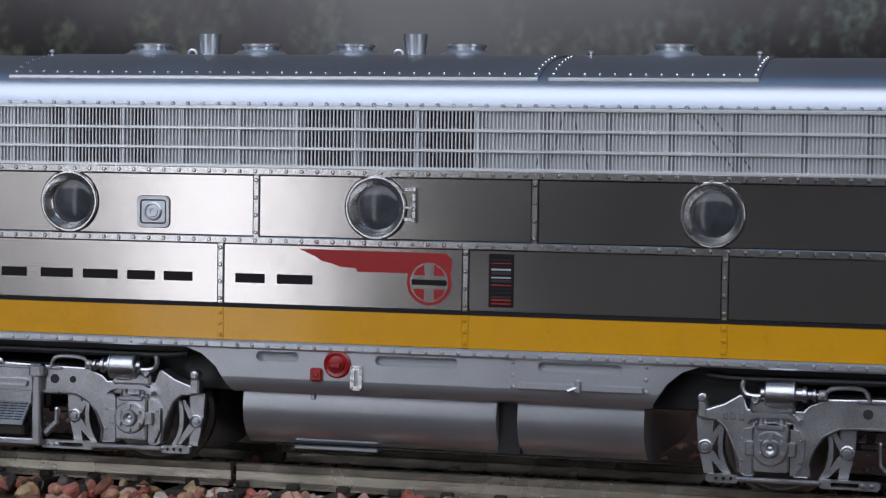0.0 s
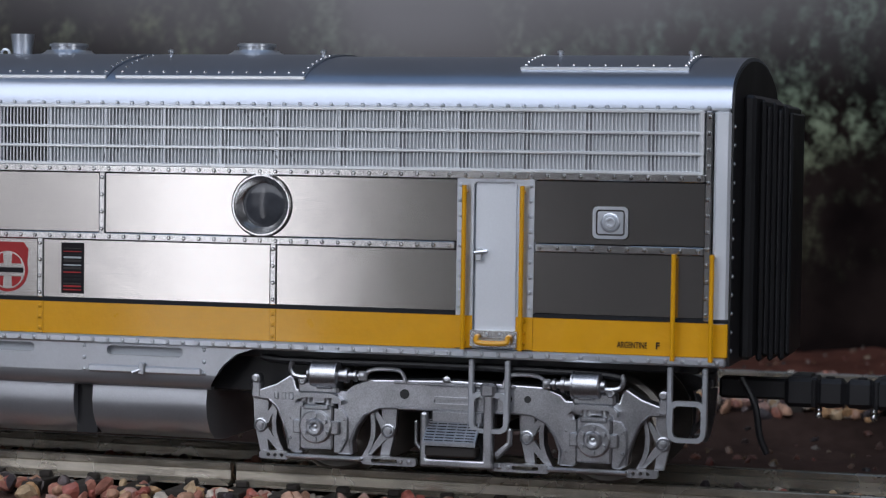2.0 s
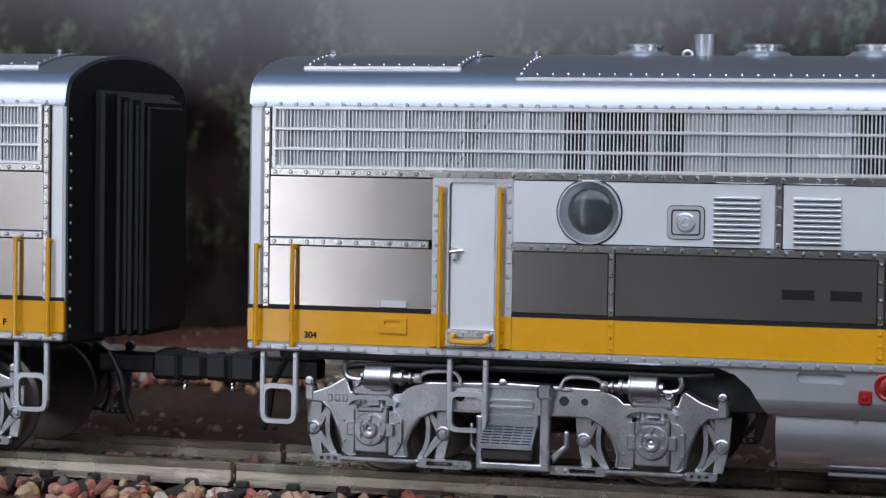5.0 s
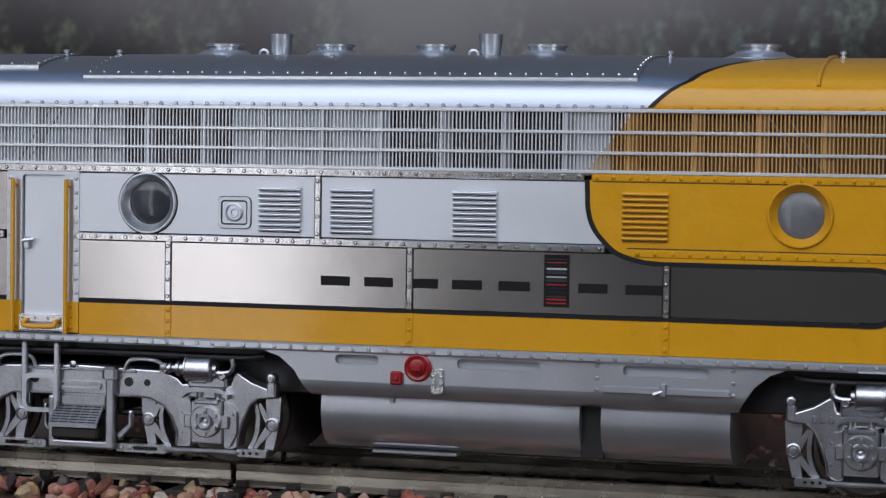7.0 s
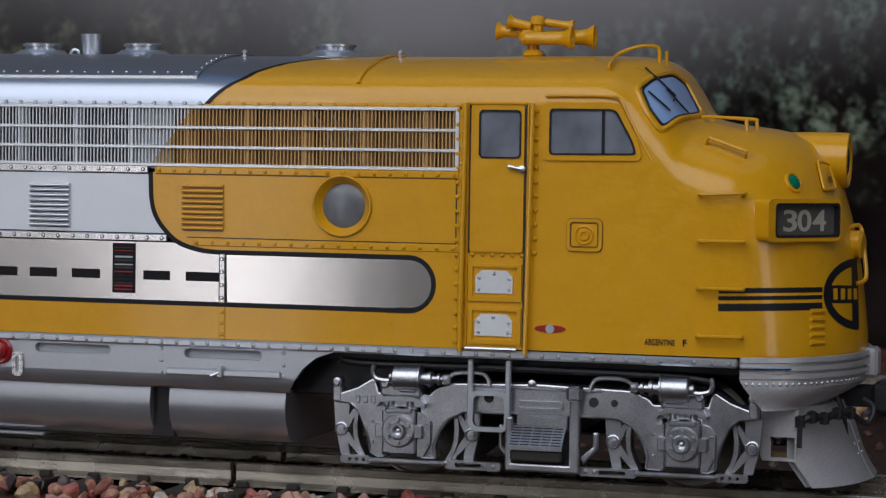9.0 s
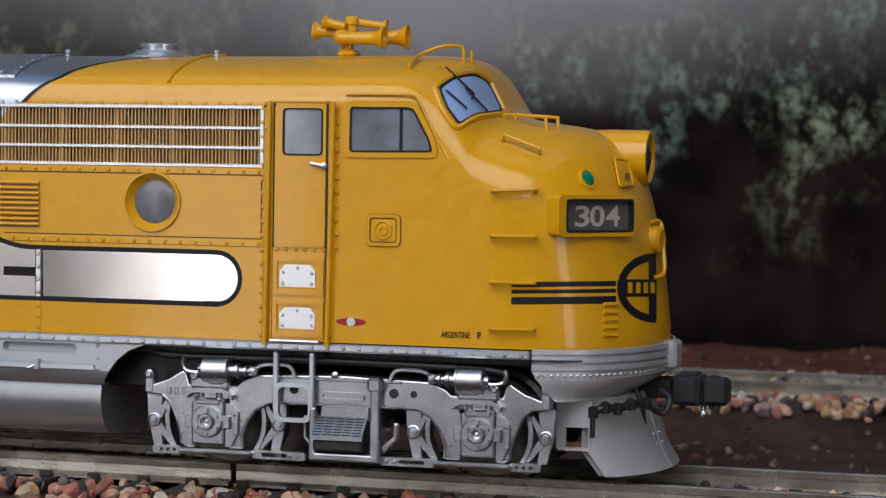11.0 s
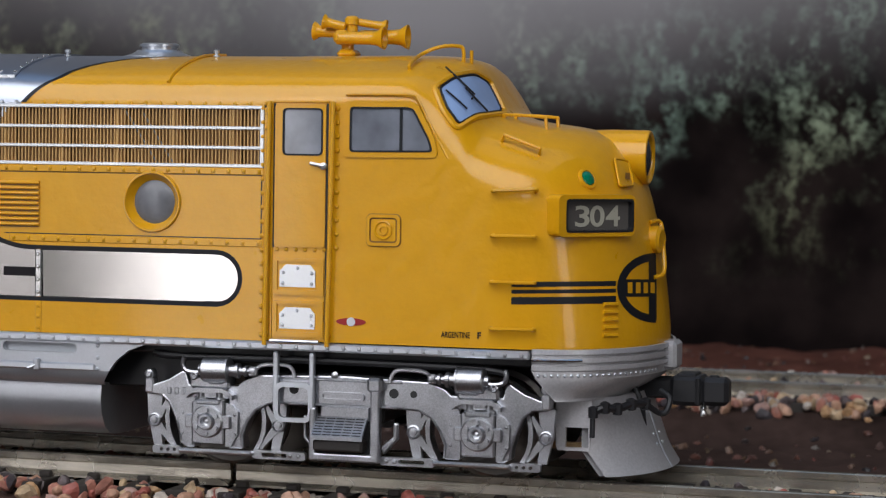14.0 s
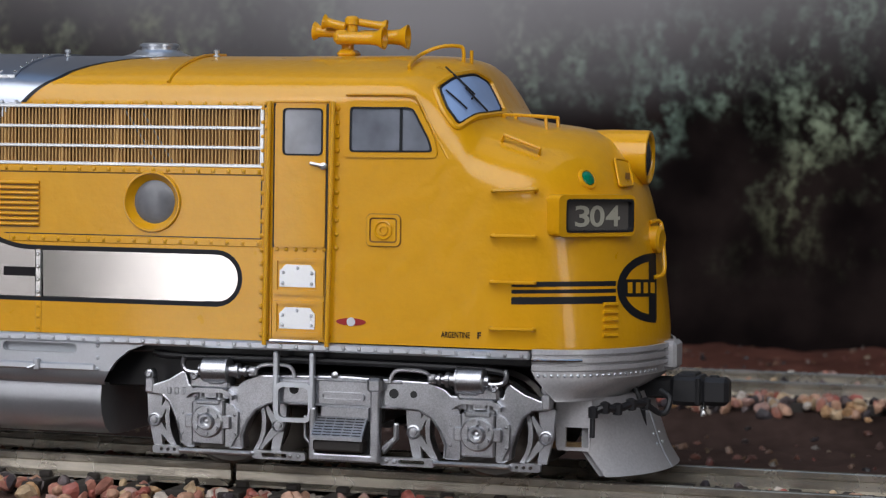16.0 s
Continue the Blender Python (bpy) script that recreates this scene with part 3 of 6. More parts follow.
def grille(parent, x0, x1, cuts, braces=(), paint_from=999.0):
    """Upright slats under three long bars. cuts: (x, material name) for the backing sections."""
    zb, zt = 34.75, 41.75
    fr = Build()
    for z, w in ((41.55, 0.4), (39.22, 0.36), (37.0, 0.36), (34.95, 0.4)):
        fr.box(x0, x1, -18.75, -18.25, z - w / 2, z + w / 2, 0.08)
    for x in (x0 + 0.2, x1 - 0.2):
        fr.box(x - 0.25, x + 0.25, -18.72, -18.2, zb, zt, 0.08)
    g = part("grille", fr, TRIM, parent, "bright metal grille of upright slats under long bars")
    sl, ysl = Build(), Build()
    k = int((x1 - x0) / 0.428)
    for i in range(k):
        x = x0 + 0.4 + i * 0.428
        split = min(zt - 0.1, max(zb + 0.1, zb + (x - paint_from + 2.8) * 1.25))
        if split > zb + 0.15:
            ysl.box(x - 0.075, x + 0.075, -18.5, -18.34, zb + 0.1, split)
        if split < zt - 0.15:
            sl.box(x - 0.075, x + 0.075, -18.5, -18.34, split, zt - 0.1)
    for b, m in ((sl, SLAT), (ysl, YSLAT)):
        if b.v:
            part("slats", b, m, g, "", 0)["kind"] = "stuff"
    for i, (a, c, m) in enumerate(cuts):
        part("backing", Build().box(a, c, -17.3 if m is DARKFILL or m is YDARK else -18.22, -17.2, zb - 0.2, zt + 0.2), m, g, "", 0)
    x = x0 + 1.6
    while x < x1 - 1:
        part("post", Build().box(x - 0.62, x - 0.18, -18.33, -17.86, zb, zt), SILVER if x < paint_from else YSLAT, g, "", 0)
        # darker strip along one side of the post
        part("post_dark_strip", Build().box(x - 0.15, x + 0.75, -18.30, -17.84, zb, zt), POSTG if x < paint_from else YDARK, g, "", 0)
        x += 6.98
    for a, c, p, q in braces:
        part("brace", Build().tube([(a, -18.28, p), (c, -18.28, q)], 0.12, 6), POSTG, g)
    return g


def fan(parent, x, material):
    b = Build().lathe((x, 0, 47.7), (0, 0, 1), [(0, 4.6), (0.25, 4.6), (0.6, 3.4), (0.85, 2.9), (1.05, 2.75), (1.1, 2.15), (1.5, 2.15), (1.55, 2.4), (1.8, 2.4), (1.92, 2.1), (1.95, 0)], 36)
    o = part("roof_fan", b, material, parent)
    return o


def stack(parent, x):
    o = part("exhaust_pipe", Build().lathe((x, 0, 47.6), (0, 0, 1), [(0, 1.1), (3.15, 1.45), (3.15, 1.25), (2.0, 1.1), (2.0, 0)], 28), SILVER, parent)
    pts = [(x - 1.75 + 0.55 * math.cos(a * 0.5236), -1.2, 48.3 + 0.55 * math.sin(a * 0.5236)) for a in range(13)]
    part("lifting_eye", Build().tube(pts, 0.17, 7), SILVER, o)
    return o


def roof_plate(parent, x0, x1, z_edge, material):
    """A hatch cover that follows the arch, with rivets round its rim."""
    yl = 18.5
    prof = [(y, z) for y, z in ROOF if z > z_edge]
    for (a, za), (c, zc) in zip(ROOF, ROOF[1:]):
        if za <= z_edge <= zc:
            yl = a + (c - a) * (z_edge - za) / (zc - za)
    prof = [(yl, z_edge)] + prof
    full = [(-y, z) for y, z in prof] + [(y, z) for y, z in reversed(prof[:-1])]
    n = len(full)
    b = Build()
    for x in (x0, x1):
        b.v += [(x, y * 1.004, z + 0.22) for y, z in full]
        b.v += [(x, y, z - 0.1) for y, z in full]
    b.f = [(i, i + 1, 2 * n + i + 1, 2 * n + i) for i in range(n - 1)]
    b.f += [(i, i + 1, n + i + 1, n + i) for i in range(n - 1)] + [(2 * n + i, 2 * n + i + 1, 3 * n + i + 1, 3 * n + i) for i in range(n - 1)]
    b.f += [(0, n, 3 * n, 2 * n), (n - 1, 2 * n - 1, 4 * n - 1, 3 * n - 1)]
    o = part("roof_hatch", b, material, parent)
    part("edge_strip", Build().box(x0, x1, -yl - 0.22, -yl + 0.1, z_edge - 0.12, z_edge + 0.30, 0.08), TRIM, o)
    rv = Build()
    k = int((x1 - x0) / 1.75)
    for i in range(k + 1):
        y = yl - 0.9
        rv.rivet(x0 + 0.5 + (x1 - x0 - 1) * i / k, -y, roof_z(y) + 0.25, 0.2, (0, -0.45, 0.89), 6)
    for x in (x0 + 0.4, x1 - 0.4):
        for j in range(7):
            y = yl - 0.9 - j * 1.5
            rv.rivet(x, -y, roof_z(y) + 0.25, 0.2, (0, -0.3, 0.95), 6)
    part("rivets", rv, BRIGHT, o)
    return o


def lug(parent, x, y=-6.5):
    b = Build().lathe((x, y, roof_z(y)), (0, 0, 1), [(0, 0.4), (0.2, 0.4), (0.25, 0.2), (0.42, 0.2), (0.5, 0.36), (0.75, 0.36), (0.88, 0.15)], 12)
    return part("lifting_lug", b, SILVER, parent)


def handrail(parent, x, z0, z1, material, y=-19.35, x2=None):
    x2 = x if x2 is None else x2
    b = Build().tube(smooth_path([(x2, -18.4, z1), (x2, y + 0.1, z1 - 0.05), (x2, y, z1 - 0.5), (x, y, z0 + 0.5), (x, y + 0.1, z0 + 0.05), (x, -18.4, z0)], 4), 0.26, 8)
    return part("handrail", b, material, parent)


def steps(parent, x0, x1, zb, y=-17.9):
    """A cast stirrup step with one tread half-way."""
    b = Build()
    for x in (x0 + 0.05, x1 - 0.05):
        b.box(x - 0.3, x + 0.3, y - 0.37, y + 0.37, zb + 1.2, 14.1, 0.12)
    b.prism(rounded(x0 - 0.1, x1 + 0.1, zb, zb + 4.5, 1.0), y - 0.35, y + 0.35, [rounded(x0 + 0.42, x1 - 0.42, zb + 0.5, zb + 3.95, 0.65)])
    for x in (x0, x1):
        b.rivet(x, y - 0.3, 13.5, 0.2)
    return part("stirrup_step", b, SILVER, parent)


# ---- trucks ----
def truck_meshes():
    m = {}
    half = [(0, 11.6), (6.2, 11.4), (10.1, 11.3), (12.0, 10.5), (12.6, 9.9), (18.5, 9.9), (18.9, 11.2), (19.3, 11.45), (21.0, 10.4), (22.7, 9.8), (23.6, 9.6), (23.65, 8.6),
            (21.9, 8.5), (20.9, 7.7), (20.1, 6.0), (19.6, 4.4), (19.4, 3.0), (18.6, 2.6), (17.75, 2.7), (17.75, 8.4), (13.6, 8.4), (13.6, 2.7), (11.9, 2.75), (12.1, 4.26), (11.48, 5.8),
            (10.48, 7.2), (8.83, 8.05), (5.54, 8.24), (0, 8.0)]
    outline = half + [(-x, z) for x, z in reversed(half[1:-1])]
    m["frame"] = Build().prism(outline, -17.3, -14.9)
    m["rib"] = Build()
    m["rib"].box(-7.0, 7.0, -17.7, -17.2, 10.95, 11.3, 0.12).box(-6.5, 6.5, -17.5, -17.2, 8.1, 8.4, 0.12)
    m["rib"].prism(rounded(-2.6, 2.6, 8.75, 9.75, 0.45), -17.65, -17.2, [rounded(-2.3, 2.3, 9.0, 9.5, 0.22)])
    m["rib"].lathe((-0.9, -17.3, 11.6), (0, -1, 0), [(0, 0.45), (0.3, 0.45), (0.4, 0.2)], 10)
    for s in (-1, 1):
        m["rib"].tube([(s * x, -17.25, z) for x, z in ((21.8, 8.6), (20.9, 7.8), (20.1, 6.1), (19.6, 4.5), (19.4, 3.1))], 0.16, 6)
        m["rib"].tube([(s * x, -17.25, z) for x, z in ((5.5, 8.3), (8.8, 8.15), (10.4, 7.3), (11.4, 5.9), (12.0, 4.3), (11.9, 2.9))], 0.16, 6)
        band = [(18.5, 8.9), (18.1, 9.35), (17.4, 9.6), (14.2, 9.65), (13.3, 9.3), (12.9, 8.9)]
        inner = [(x, z - 0.5) for x, z in band]
        m["rib"].prism([(s * x, z) for x, z in band + inner[::-1]], -18.3, -17.0)
        a, c2 = sorted((s * 13.4, s * 18.2))
        m["rib"].box(a, c2, -17.9, -15.6, 9.5, 11.0, 0.3)
    # black discs on the solid frame paint the dark of drilled holes
    m["hole"] = Build()
    for x in (-5.8, 6.0, 8.3):
        m["hole"].cyl((x, -17.36, 9.85), (x, -17.2, 9.85), 0.55 if x < 8 else 0.4, 14)
    # journal box about its axle
    j = Build().box(-1.95, 1.95, -18.1, -15.0, -2.45, 2.4, 0.2)
    j.box(-1.5, 1.5, -18.3, -16.5, 2.0, 2.55, 0.15)
    for s in (-1, 1):
        j.prism([(s * 2.05, 2.2), (s * 2.9, 2.05), (s * 3.5, 1.25), (s * 3.5, -1.3), (s * 2.7, -2.75), (s * 2.05, -2.75)], -17.75, -16.8)
        j.box(min(s * 1.6, s * 2.7), max(s * 1.6, s * 2.7), -18.25, -17.4, -0.7, 0.8, 0.12)
        for z in (0.95, -1.35):
            j.rivet(s * 3.15, -17.75, z, 0.2)
        j.cyl((s * 1.1, -16.6, 2.2), (s * 1.1, -16.6, 4.3), 0.85, 12)
    m["journal"] = j
    m["cap"] = Build().lathe((0, -18.0, 0.1), (0, -1, 0), [(0, 1.9), (0.35, 1.9), (0.5, 1.72), (0.5, 1.05), (0.85, 0.95), (1.0, 0.8), (1.0, 0.58), (0.55, 0.48), (0.5, 0.3), (0.62, 0.0)], 28)
    m["bolt"] = Build().cyl((0, -18.2, 0), (0, -18.85, 0), 0.28, 6)
    def cylinder(sg):
        c = Build().lathe((0, 0, 0), (sg, 0, 0), [(-2.2, 0.3), (-2.1, 0.62), (-1.7, 0.7), (-1.6, 1.3), (-1.45, 1.42), (1.3, 1.42), (1.35, 1.5), (1.55, 1.5), (1.6, 1.15), (1.7, 0.72), (2.3, 0.7), (2.35, 0.88), (2.75, 0.88),
                                                  (2.85, 0.5), (3.3, 0.45), (3.4, 0.65), (3.7, 0.65), (3.8, 0.3), (4.0, 0.3)], 24)
        a, e = sorted((sg * 3.9, sg * 4.9))
        c.box(a, e, -0.35, 0.35, -0.55, 0.55, 0.15).lathe((sg * 4.4, -0.3, 0), (0, -1, 0), [(0, 0.35), (0.2, 0.35), (0.25, 0.1)], 8)
        c.tube(smooth_path([(sg * x, 0.2, z) for x, z in ((4.6, 0.1), (5.2, 0.65), (6.4, 0.85), (8.4, 0.8), (9.1, 0.2), (9.3, -0.6))], 4), 0.24, 7)
        c.tube(smooth_path([(sg * x, -0.1, z) for x, z in ((-1.9, -0.35), (-3.0, -0.35), (-3.8, -0.1), (-4.1, 0.6), (-3.9, 1.3))], 4), 0.30, 8)
        c.lathe((sg * -2.7, -0.3, -0.75), (0, -1, 0), [(-0.6, 0.5), (0, 0.5), (0.1, 0.35), (-0.1, 0.25), (-0.1, 0)], 12)
        c.box(-1.0, 1.0, -0.5, 1.4, -1.6, -0.9, 0.2)
        return c
    m["brake_cylinder"] = cylinder(1)
    m["brake_cylinder_mirrored"] = cylinder(-1)
    # hung brake lever with its shoe towards +x, about its bolt
    hg = Build().prism([(-1.0, 3.2), (0.9, 3.2), (0.75, 1.0), (0.55, 0.0), (0.95, -2.9), (-0.1, -2.9), (-0.8, 0.2)], -16.0, -15.3)
    hg.lathe((0, -16.0, 0), (0, -1, 0), [(0, 0.8), (0.3, 0.8), (0.36, 0.66), (0.2, 0.55), (0.2, 0.4), (0.42, 0.36), (0.44, 0.0)], 18)
    hg.prism([(0.2, 0.65), (1.45, 2.45), (1.8, 2.2), (0.85, 0.2)], -16.15, -15.5).prism([(0.0, -0.7), (2.1, -2.9), (2.45, -2.6), (0.85, -0.3)], -16.15, -15.5)
    arc = [(1.9, 2.9), (1.55, 1.7), (1.42, 0.5), (1.5, -0.8), (1.85, -1.9), (2.5, -3.1)]
    hg.prism(arc + [(x + 0.5, z + 0.1) for x, z in reversed(arc)], -16.4, -14.4)
    m["brake_hanger"] = hg
    mir = Build()
    mir.v, mir.f = [(-x, y, z) for x, y, z in hg.v], list(hg.f)
    m["brake_hanger_mirrored"] = mir
    m["hanger_bolt"] = Build().box(-0.55, 0.55, -17.4, -15.8, -1.2, 0.6, 0.2).lathe((0, -17.2, 1.0), (0, -1, 0), [(-0.8, 0.62), (0, 0.62), (0.2, 0.5), (0.25, 0.3), (0.45, 0.3), (0.45, 0)], 14)
    # added black plate paints the shade inside the cradle
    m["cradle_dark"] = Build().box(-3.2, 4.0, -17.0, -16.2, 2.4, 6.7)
    lf = Build()
    for x in (-21.2, -20.3, -19.4):
        lf.box(x, x + 0.55, -17.42, -17.2, 8.65, 9.5, 0.1)
    m["cast_mark"] = lf
    cen = Build()
    cen.prism([(-3.7, 8.0), (-2.9, 8.0), (-2.9, 2.9), (3.5, 2.9), (3.5, 10.9), (4.6, 10.9), (4.6, 2.0), (-3.7, 2.0)], -18.3, -17.1)
    cen.box(3.1, 4.9, -18.5, -17.0, 9.9, 11.6, 0.35)
    cen.box(-2.6, 3.2, -17.5, -16.8, 6.5, 8.1, 0.15)
    cen.prism([(4.6, 3.8), (6.0, 5.0), (6.0, 6.6), (6.6, 6.6), (6.6, 4.7), (4.9, 2.9)], -17.6, -16.9)
    cen.prism([(-3.7, 3.4), (-4.6, 4.4), (-4.6, 7.0), (-4.2, 7.0), (-4.2, 4.6), (-3.7, 4.0)], -17.6, -16.9)
    m["spring_cradle"] = cen
    ft = Build().add([(-3.0, -19.6, 5.0), (3.0, -19.6, 5.0), (3.0, -17.3, 7.2), (-3.0, -17.3, 7.2), (-3.0, -19.6, 4.55), (3.0, -19.6, 4.55), (3.0, -17.3, 6.6), (-3.0, -17.3, 6.6)],
                     [(0, 1, 2, 3), (4, 7, 6, 5), (0, 4, 5, 1), (1, 5, 6, 2), (2, 6, 7, 3), (3, 7, 4, 0)])
    # dark bars on the tread paint the shade between its ribs
    gr = Build()
    for i in range(8):
        t = (i + 0.5) / 8
        y, z = -19.6 + 2.3 * t, 5.0 + 2.2 * t
        for k in range(5):
            x = -2.85 + 1.15 * k
            gr.box(x, x + 1.0, y - 0.04, y + 0.05, z - 0.04, z + 0.07)
    m["tread_shade"] = gr
    m["footboard"] = ft
    m["footbox"] = Build().box(-2.9, 2.9, -19.2, -17.0, 3.2, 4.6, 0.25)
    bar = Build()
    for s in (-1, 1):
        a, c2 = sorted((s * 10.6, s * 19.6))
        bar.box(a, c2, -18.0, -17.0, 2.1, 2.6, 0.18)
        a, c2 = sorted((s * 19.4, s * 22.9))
        bar.prism(rounded(a, c2, 1.85, 2.75, 0.3), -17.4, -16.6, [circle(s * (20.2 + 0.8 * i), 2.3, 0.22, 8) for i in range(3)])
        a, c2 = sorted((s * 4.4, s * 10.8))
        bar.prism(rounded(a, c2, 1.75, 2.7, 0.35), -17.3, -16.5, [rounded(min(s * 6.6, s * 9.6), max(s * 6.6, s * 9.6), 2.0, 2.45, 0.15)])
        for x in (5.2, 6.2):
            bar.rivet(s * x, -17.3, 2.25, 0.3)
    m["brake_bar"] = bar
    m["bolster"] = Build().box(-13, 13, -14.2, 14.2, 7.5, 11.5, 0.4).box(-4, 4, -14.5, 14.5, 6.0, 11, 0.4)
    w = Build()
    for s in (-1, 1):
        w.lathe((0, s * 7.6, 0), (0, s, 0), [(0, 6.55), (0.7, 6.5), (0.9, 5.85), (2.8, 5.72), (3.0, 5.4), (2.7, 4.6), (2.2, 3.2), (2.6, 1.6), (3.4, 1.4), (3.4, 0)], 40)
    w.cyl((0, -14, 0), (0, 14, 0), 1.2, 14)
    m["wheelset"] = w
    for k, w in (("frame", 0.18), ("spring_cradle", 0.22)):
        m[k].round_edges = w
    mats = dict(tread_shade=DARKFILL, hole=DARK, wheelset=WHEELM, bolster=BLACK, footbox=DARKFILL, cradle_dark=DARK)
    return {k: b.mesh(k, mats.get(k, CAST), 18 if b.round_edges else 35) for k, b in m.items() if b.v}


TM = truck_meshes()
WHEELS = []


def truck(parent, x):
    t = part("truck", TM["bolster"], None, parent, "cast silver two-axle truck with dark inner frame", at=(x, 0, 0))
    for side, r in ((0, 1), (180, -1)):
        def put(name, key, dx, dz=0.0, dy=0.0):
            return part(name, TM[key], None, t, at=(r * dx, r * dy, dz, 0, 0, side))
        for k, n in (("frame", "side_frame"), ("rib", "frame_rib"), ("hole", "bore_shade"), ("brake_bar", "brake_bar"), ("spring_cradle", "spring_cradle"), ("footboard", "footboard"),
                     ("footbox", "footboard_support"), ("cradle_dark", "cradle_shade"), ("cast_mark", "cast_mark")):
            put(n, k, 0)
        put("tread_shade", "tread_shade", 0)["kind"] = "stuff"
        for s in (-1, 1):
            put("journal_box", "journal", s * 15.9, 5.75)
            put("bearing_cap", "cap", s * 15.9, 5.75)
            for i in range(6):
                a = math.pi / 6 + i * math.pi / 3
                put("bolt", "bolt", s * 15.9 + 1.35 * math.cos(a), 5.85 + 1.35 * math.sin(a))
            put("brake_hanger", "brake_hanger" if s < 0 else "brake_hanger_mirrored", s * 23.2, 5.5)
            put("brake_hanger", "brake_hanger" if s > 0 else "brake_hanger_mirrored", s * 8.0, 5.5)
            put("hanger_bolt", "hanger_bolt", s * 23.4, 9.9)
            put("brake_cylinder", "brake_cylinder" if s < 0 else "brake_cylinder_mirrored", s * 14.95, 11.72, -17.8)
    for s in (-1, 1):
        w = part("wheelset", TM["wheelset"], None, parent, "dark metal wheels with worn treads", at=(x + s * 15.9, 0, 5.8))
        WHEELS.append((w, x + s * 15.9))
    return t


def unit_base(name, label):
    o = new(name)
    o.matrix_basis = pose(0, 0, RAIL * K)
    return tagged(o, label, "locomotive", "coupled locomotive units")


def underbody(u):
    sk = [(-29.6, 14.3), (-27.6, 13.6), (-25.9, 12.2), (-25.2, 11.1), (25.2, 11.1), (25.9, 12.2), (27.6, 13.6), (29.6, 14.3)]
    holes = [rounded(a, c, 13.0, 14.1, 0.5) for a, c in ((-21.0, -15.9), (-6.9, 2.6), (11.7, 21.1))]
    b = Build().prism(sk, -18.2, -17.4, holes)
    s = part("skirt", b, PEWTER, u)
    part("slot_backing", Build().box(-22, 22, -17.3, -16.9, 12.7, 14.2), BACKS, s, "", 0)
    tuck = [(-18.2, 11.1), (-18.16, 10.7), (-18.03, 10.3), (-17.8, 9.9), (-17.4, 9.55), (-16.8, 9.32), (-16.2, 9.25), (-16.2, 9.6)]
    lip = Build()
    for k in range(13):
        t = k / 12
        for y, z in tuck:
            e = 24.0 + (z - 9.25) * 0.65
            lip.v.append((-e + 2 * e * t, y, z))
    n = len(tuck)
    lip.f = [(k * n + i, k * n + i + 1, (k + 1) * n + i + 1, (k + 1) * n + i) for k in range(12) for i in range(n - 1)]
    part("lip", lip, PEWTER, s, "", 60)
    rv = Build()
    for x in (8.9, 23.7):
        for z in (14.0, 12.6, 11.3):
            rv.rivet(x, -18.2, z, 0.27)
    part("rivets", rv, SILVER, s)
    part("seam_ridge", Build().box(9.5, 23.5, -18.55, -18.1, 11.0, 11.9, 0.2), SILVER, s)
    part("latch", Build().box(15.9, 16.6, -18.95, -18.2, 10.9, 12.3, 0.12).tube([(16.2, -18.8, 11.5), (15.2, -18.9, 11.1)], 0.2), PEWTER, s)
    cap = part("fuel_cap", Build().lathe((-11.3, -18.2, 12.95), (0, -1, 0), [(0, 1.55), (0.3, 1.55), (0.4, 1.35), (0.3, 1.2), (0.3, 0.95), (0.6, 0.9), (0.65, 0.75), (0.65, 0)], 28).box(-11.9, -10.7, -19.3, -19.0, 12.6, 13.3, 0.1), RED, s, "red enamelled round filler cap")
    part("valve_box", Build().box(-14.45, -13.05, -18.7, -18.1, 10.95, 12.5, 0.2).rivet(-13.75, -18.7, 11.7, 0.35), RED, s, "small red valve box")
    g = Build().prism(rounded(-9.75, -8.35, 10.1, 12.9, 0.5), -18.45, -18.1, [rounded(-9.3, -8.8, 10.6, 12.4, 0.2)])
    for z in (10.4, 11.2, 12.0, 12.7):
        for x in (-9.6, -8.5):
            g.rivet(x, -18.45, z, 0.2)
    part("gauge_plate", g, BRIGHT, s)
    for x0, x1 in ((-23.4, 6.5), (8.9, 23.1)):
        prof = [(-15.6, 9.3), (-15.9, 7.5), (-15.6, 5.8), (-14.6, 4.2), (-13.0, 3.2), (-10.5, 2.9), (10.5, 2.9), (13.0, 3.2), (14.6, 4.2), (15.6, 5.8), (15.9, 7.5), (15.6, 9.3)]
        n = len(prof)
        b = Build()
        for x in (x0, x1):
            b.v += [(x, y, z) for y, z in prof]
        b.f = [(i, (i + 1) % n, (i + 1) % n + n, i + n) for i in range(n)] + [tuple(range(n)), tuple(range(2 * n - 1, n - 1, -1))]
        part("fuel_tank", b, PEWTER, u, "satin silver underfloor tank", 50)
    part("tank_strap", Build().box(-15.2, -14.7, -16.1, -15.6, 8.6, 9.3, 0.1).box(-18, -8, -13.5, -11.5, 2.6, 3.0, 0.1), SILVER, u)
    part("tank_divider", Build().box(6.4, 9.0, -14.6, 14.6, 3.4, 9.2), BLACK, u)
    part("frame", Build().box(-80, 80, -15.5, 15.5, 13.2, 14.6, 0.2).box(-36, 36, -13.5, 13.5, 9.0, 13.4, 0.2), BLACK, u, "black underframe")
    for sx in (-1, 1):
        pp = Build().tube(smooth_path([(sx * 30, -16.3, 13.3), (sx * 34, -16.6, 13.0), (sx * 50, -16.6, 13.1), (sx * 68, -16.6, 12.9), (sx * 72, -16.2, 12.4)], 5), 0.4, 8)
        part("air_pipe", pp, BLACK, u)


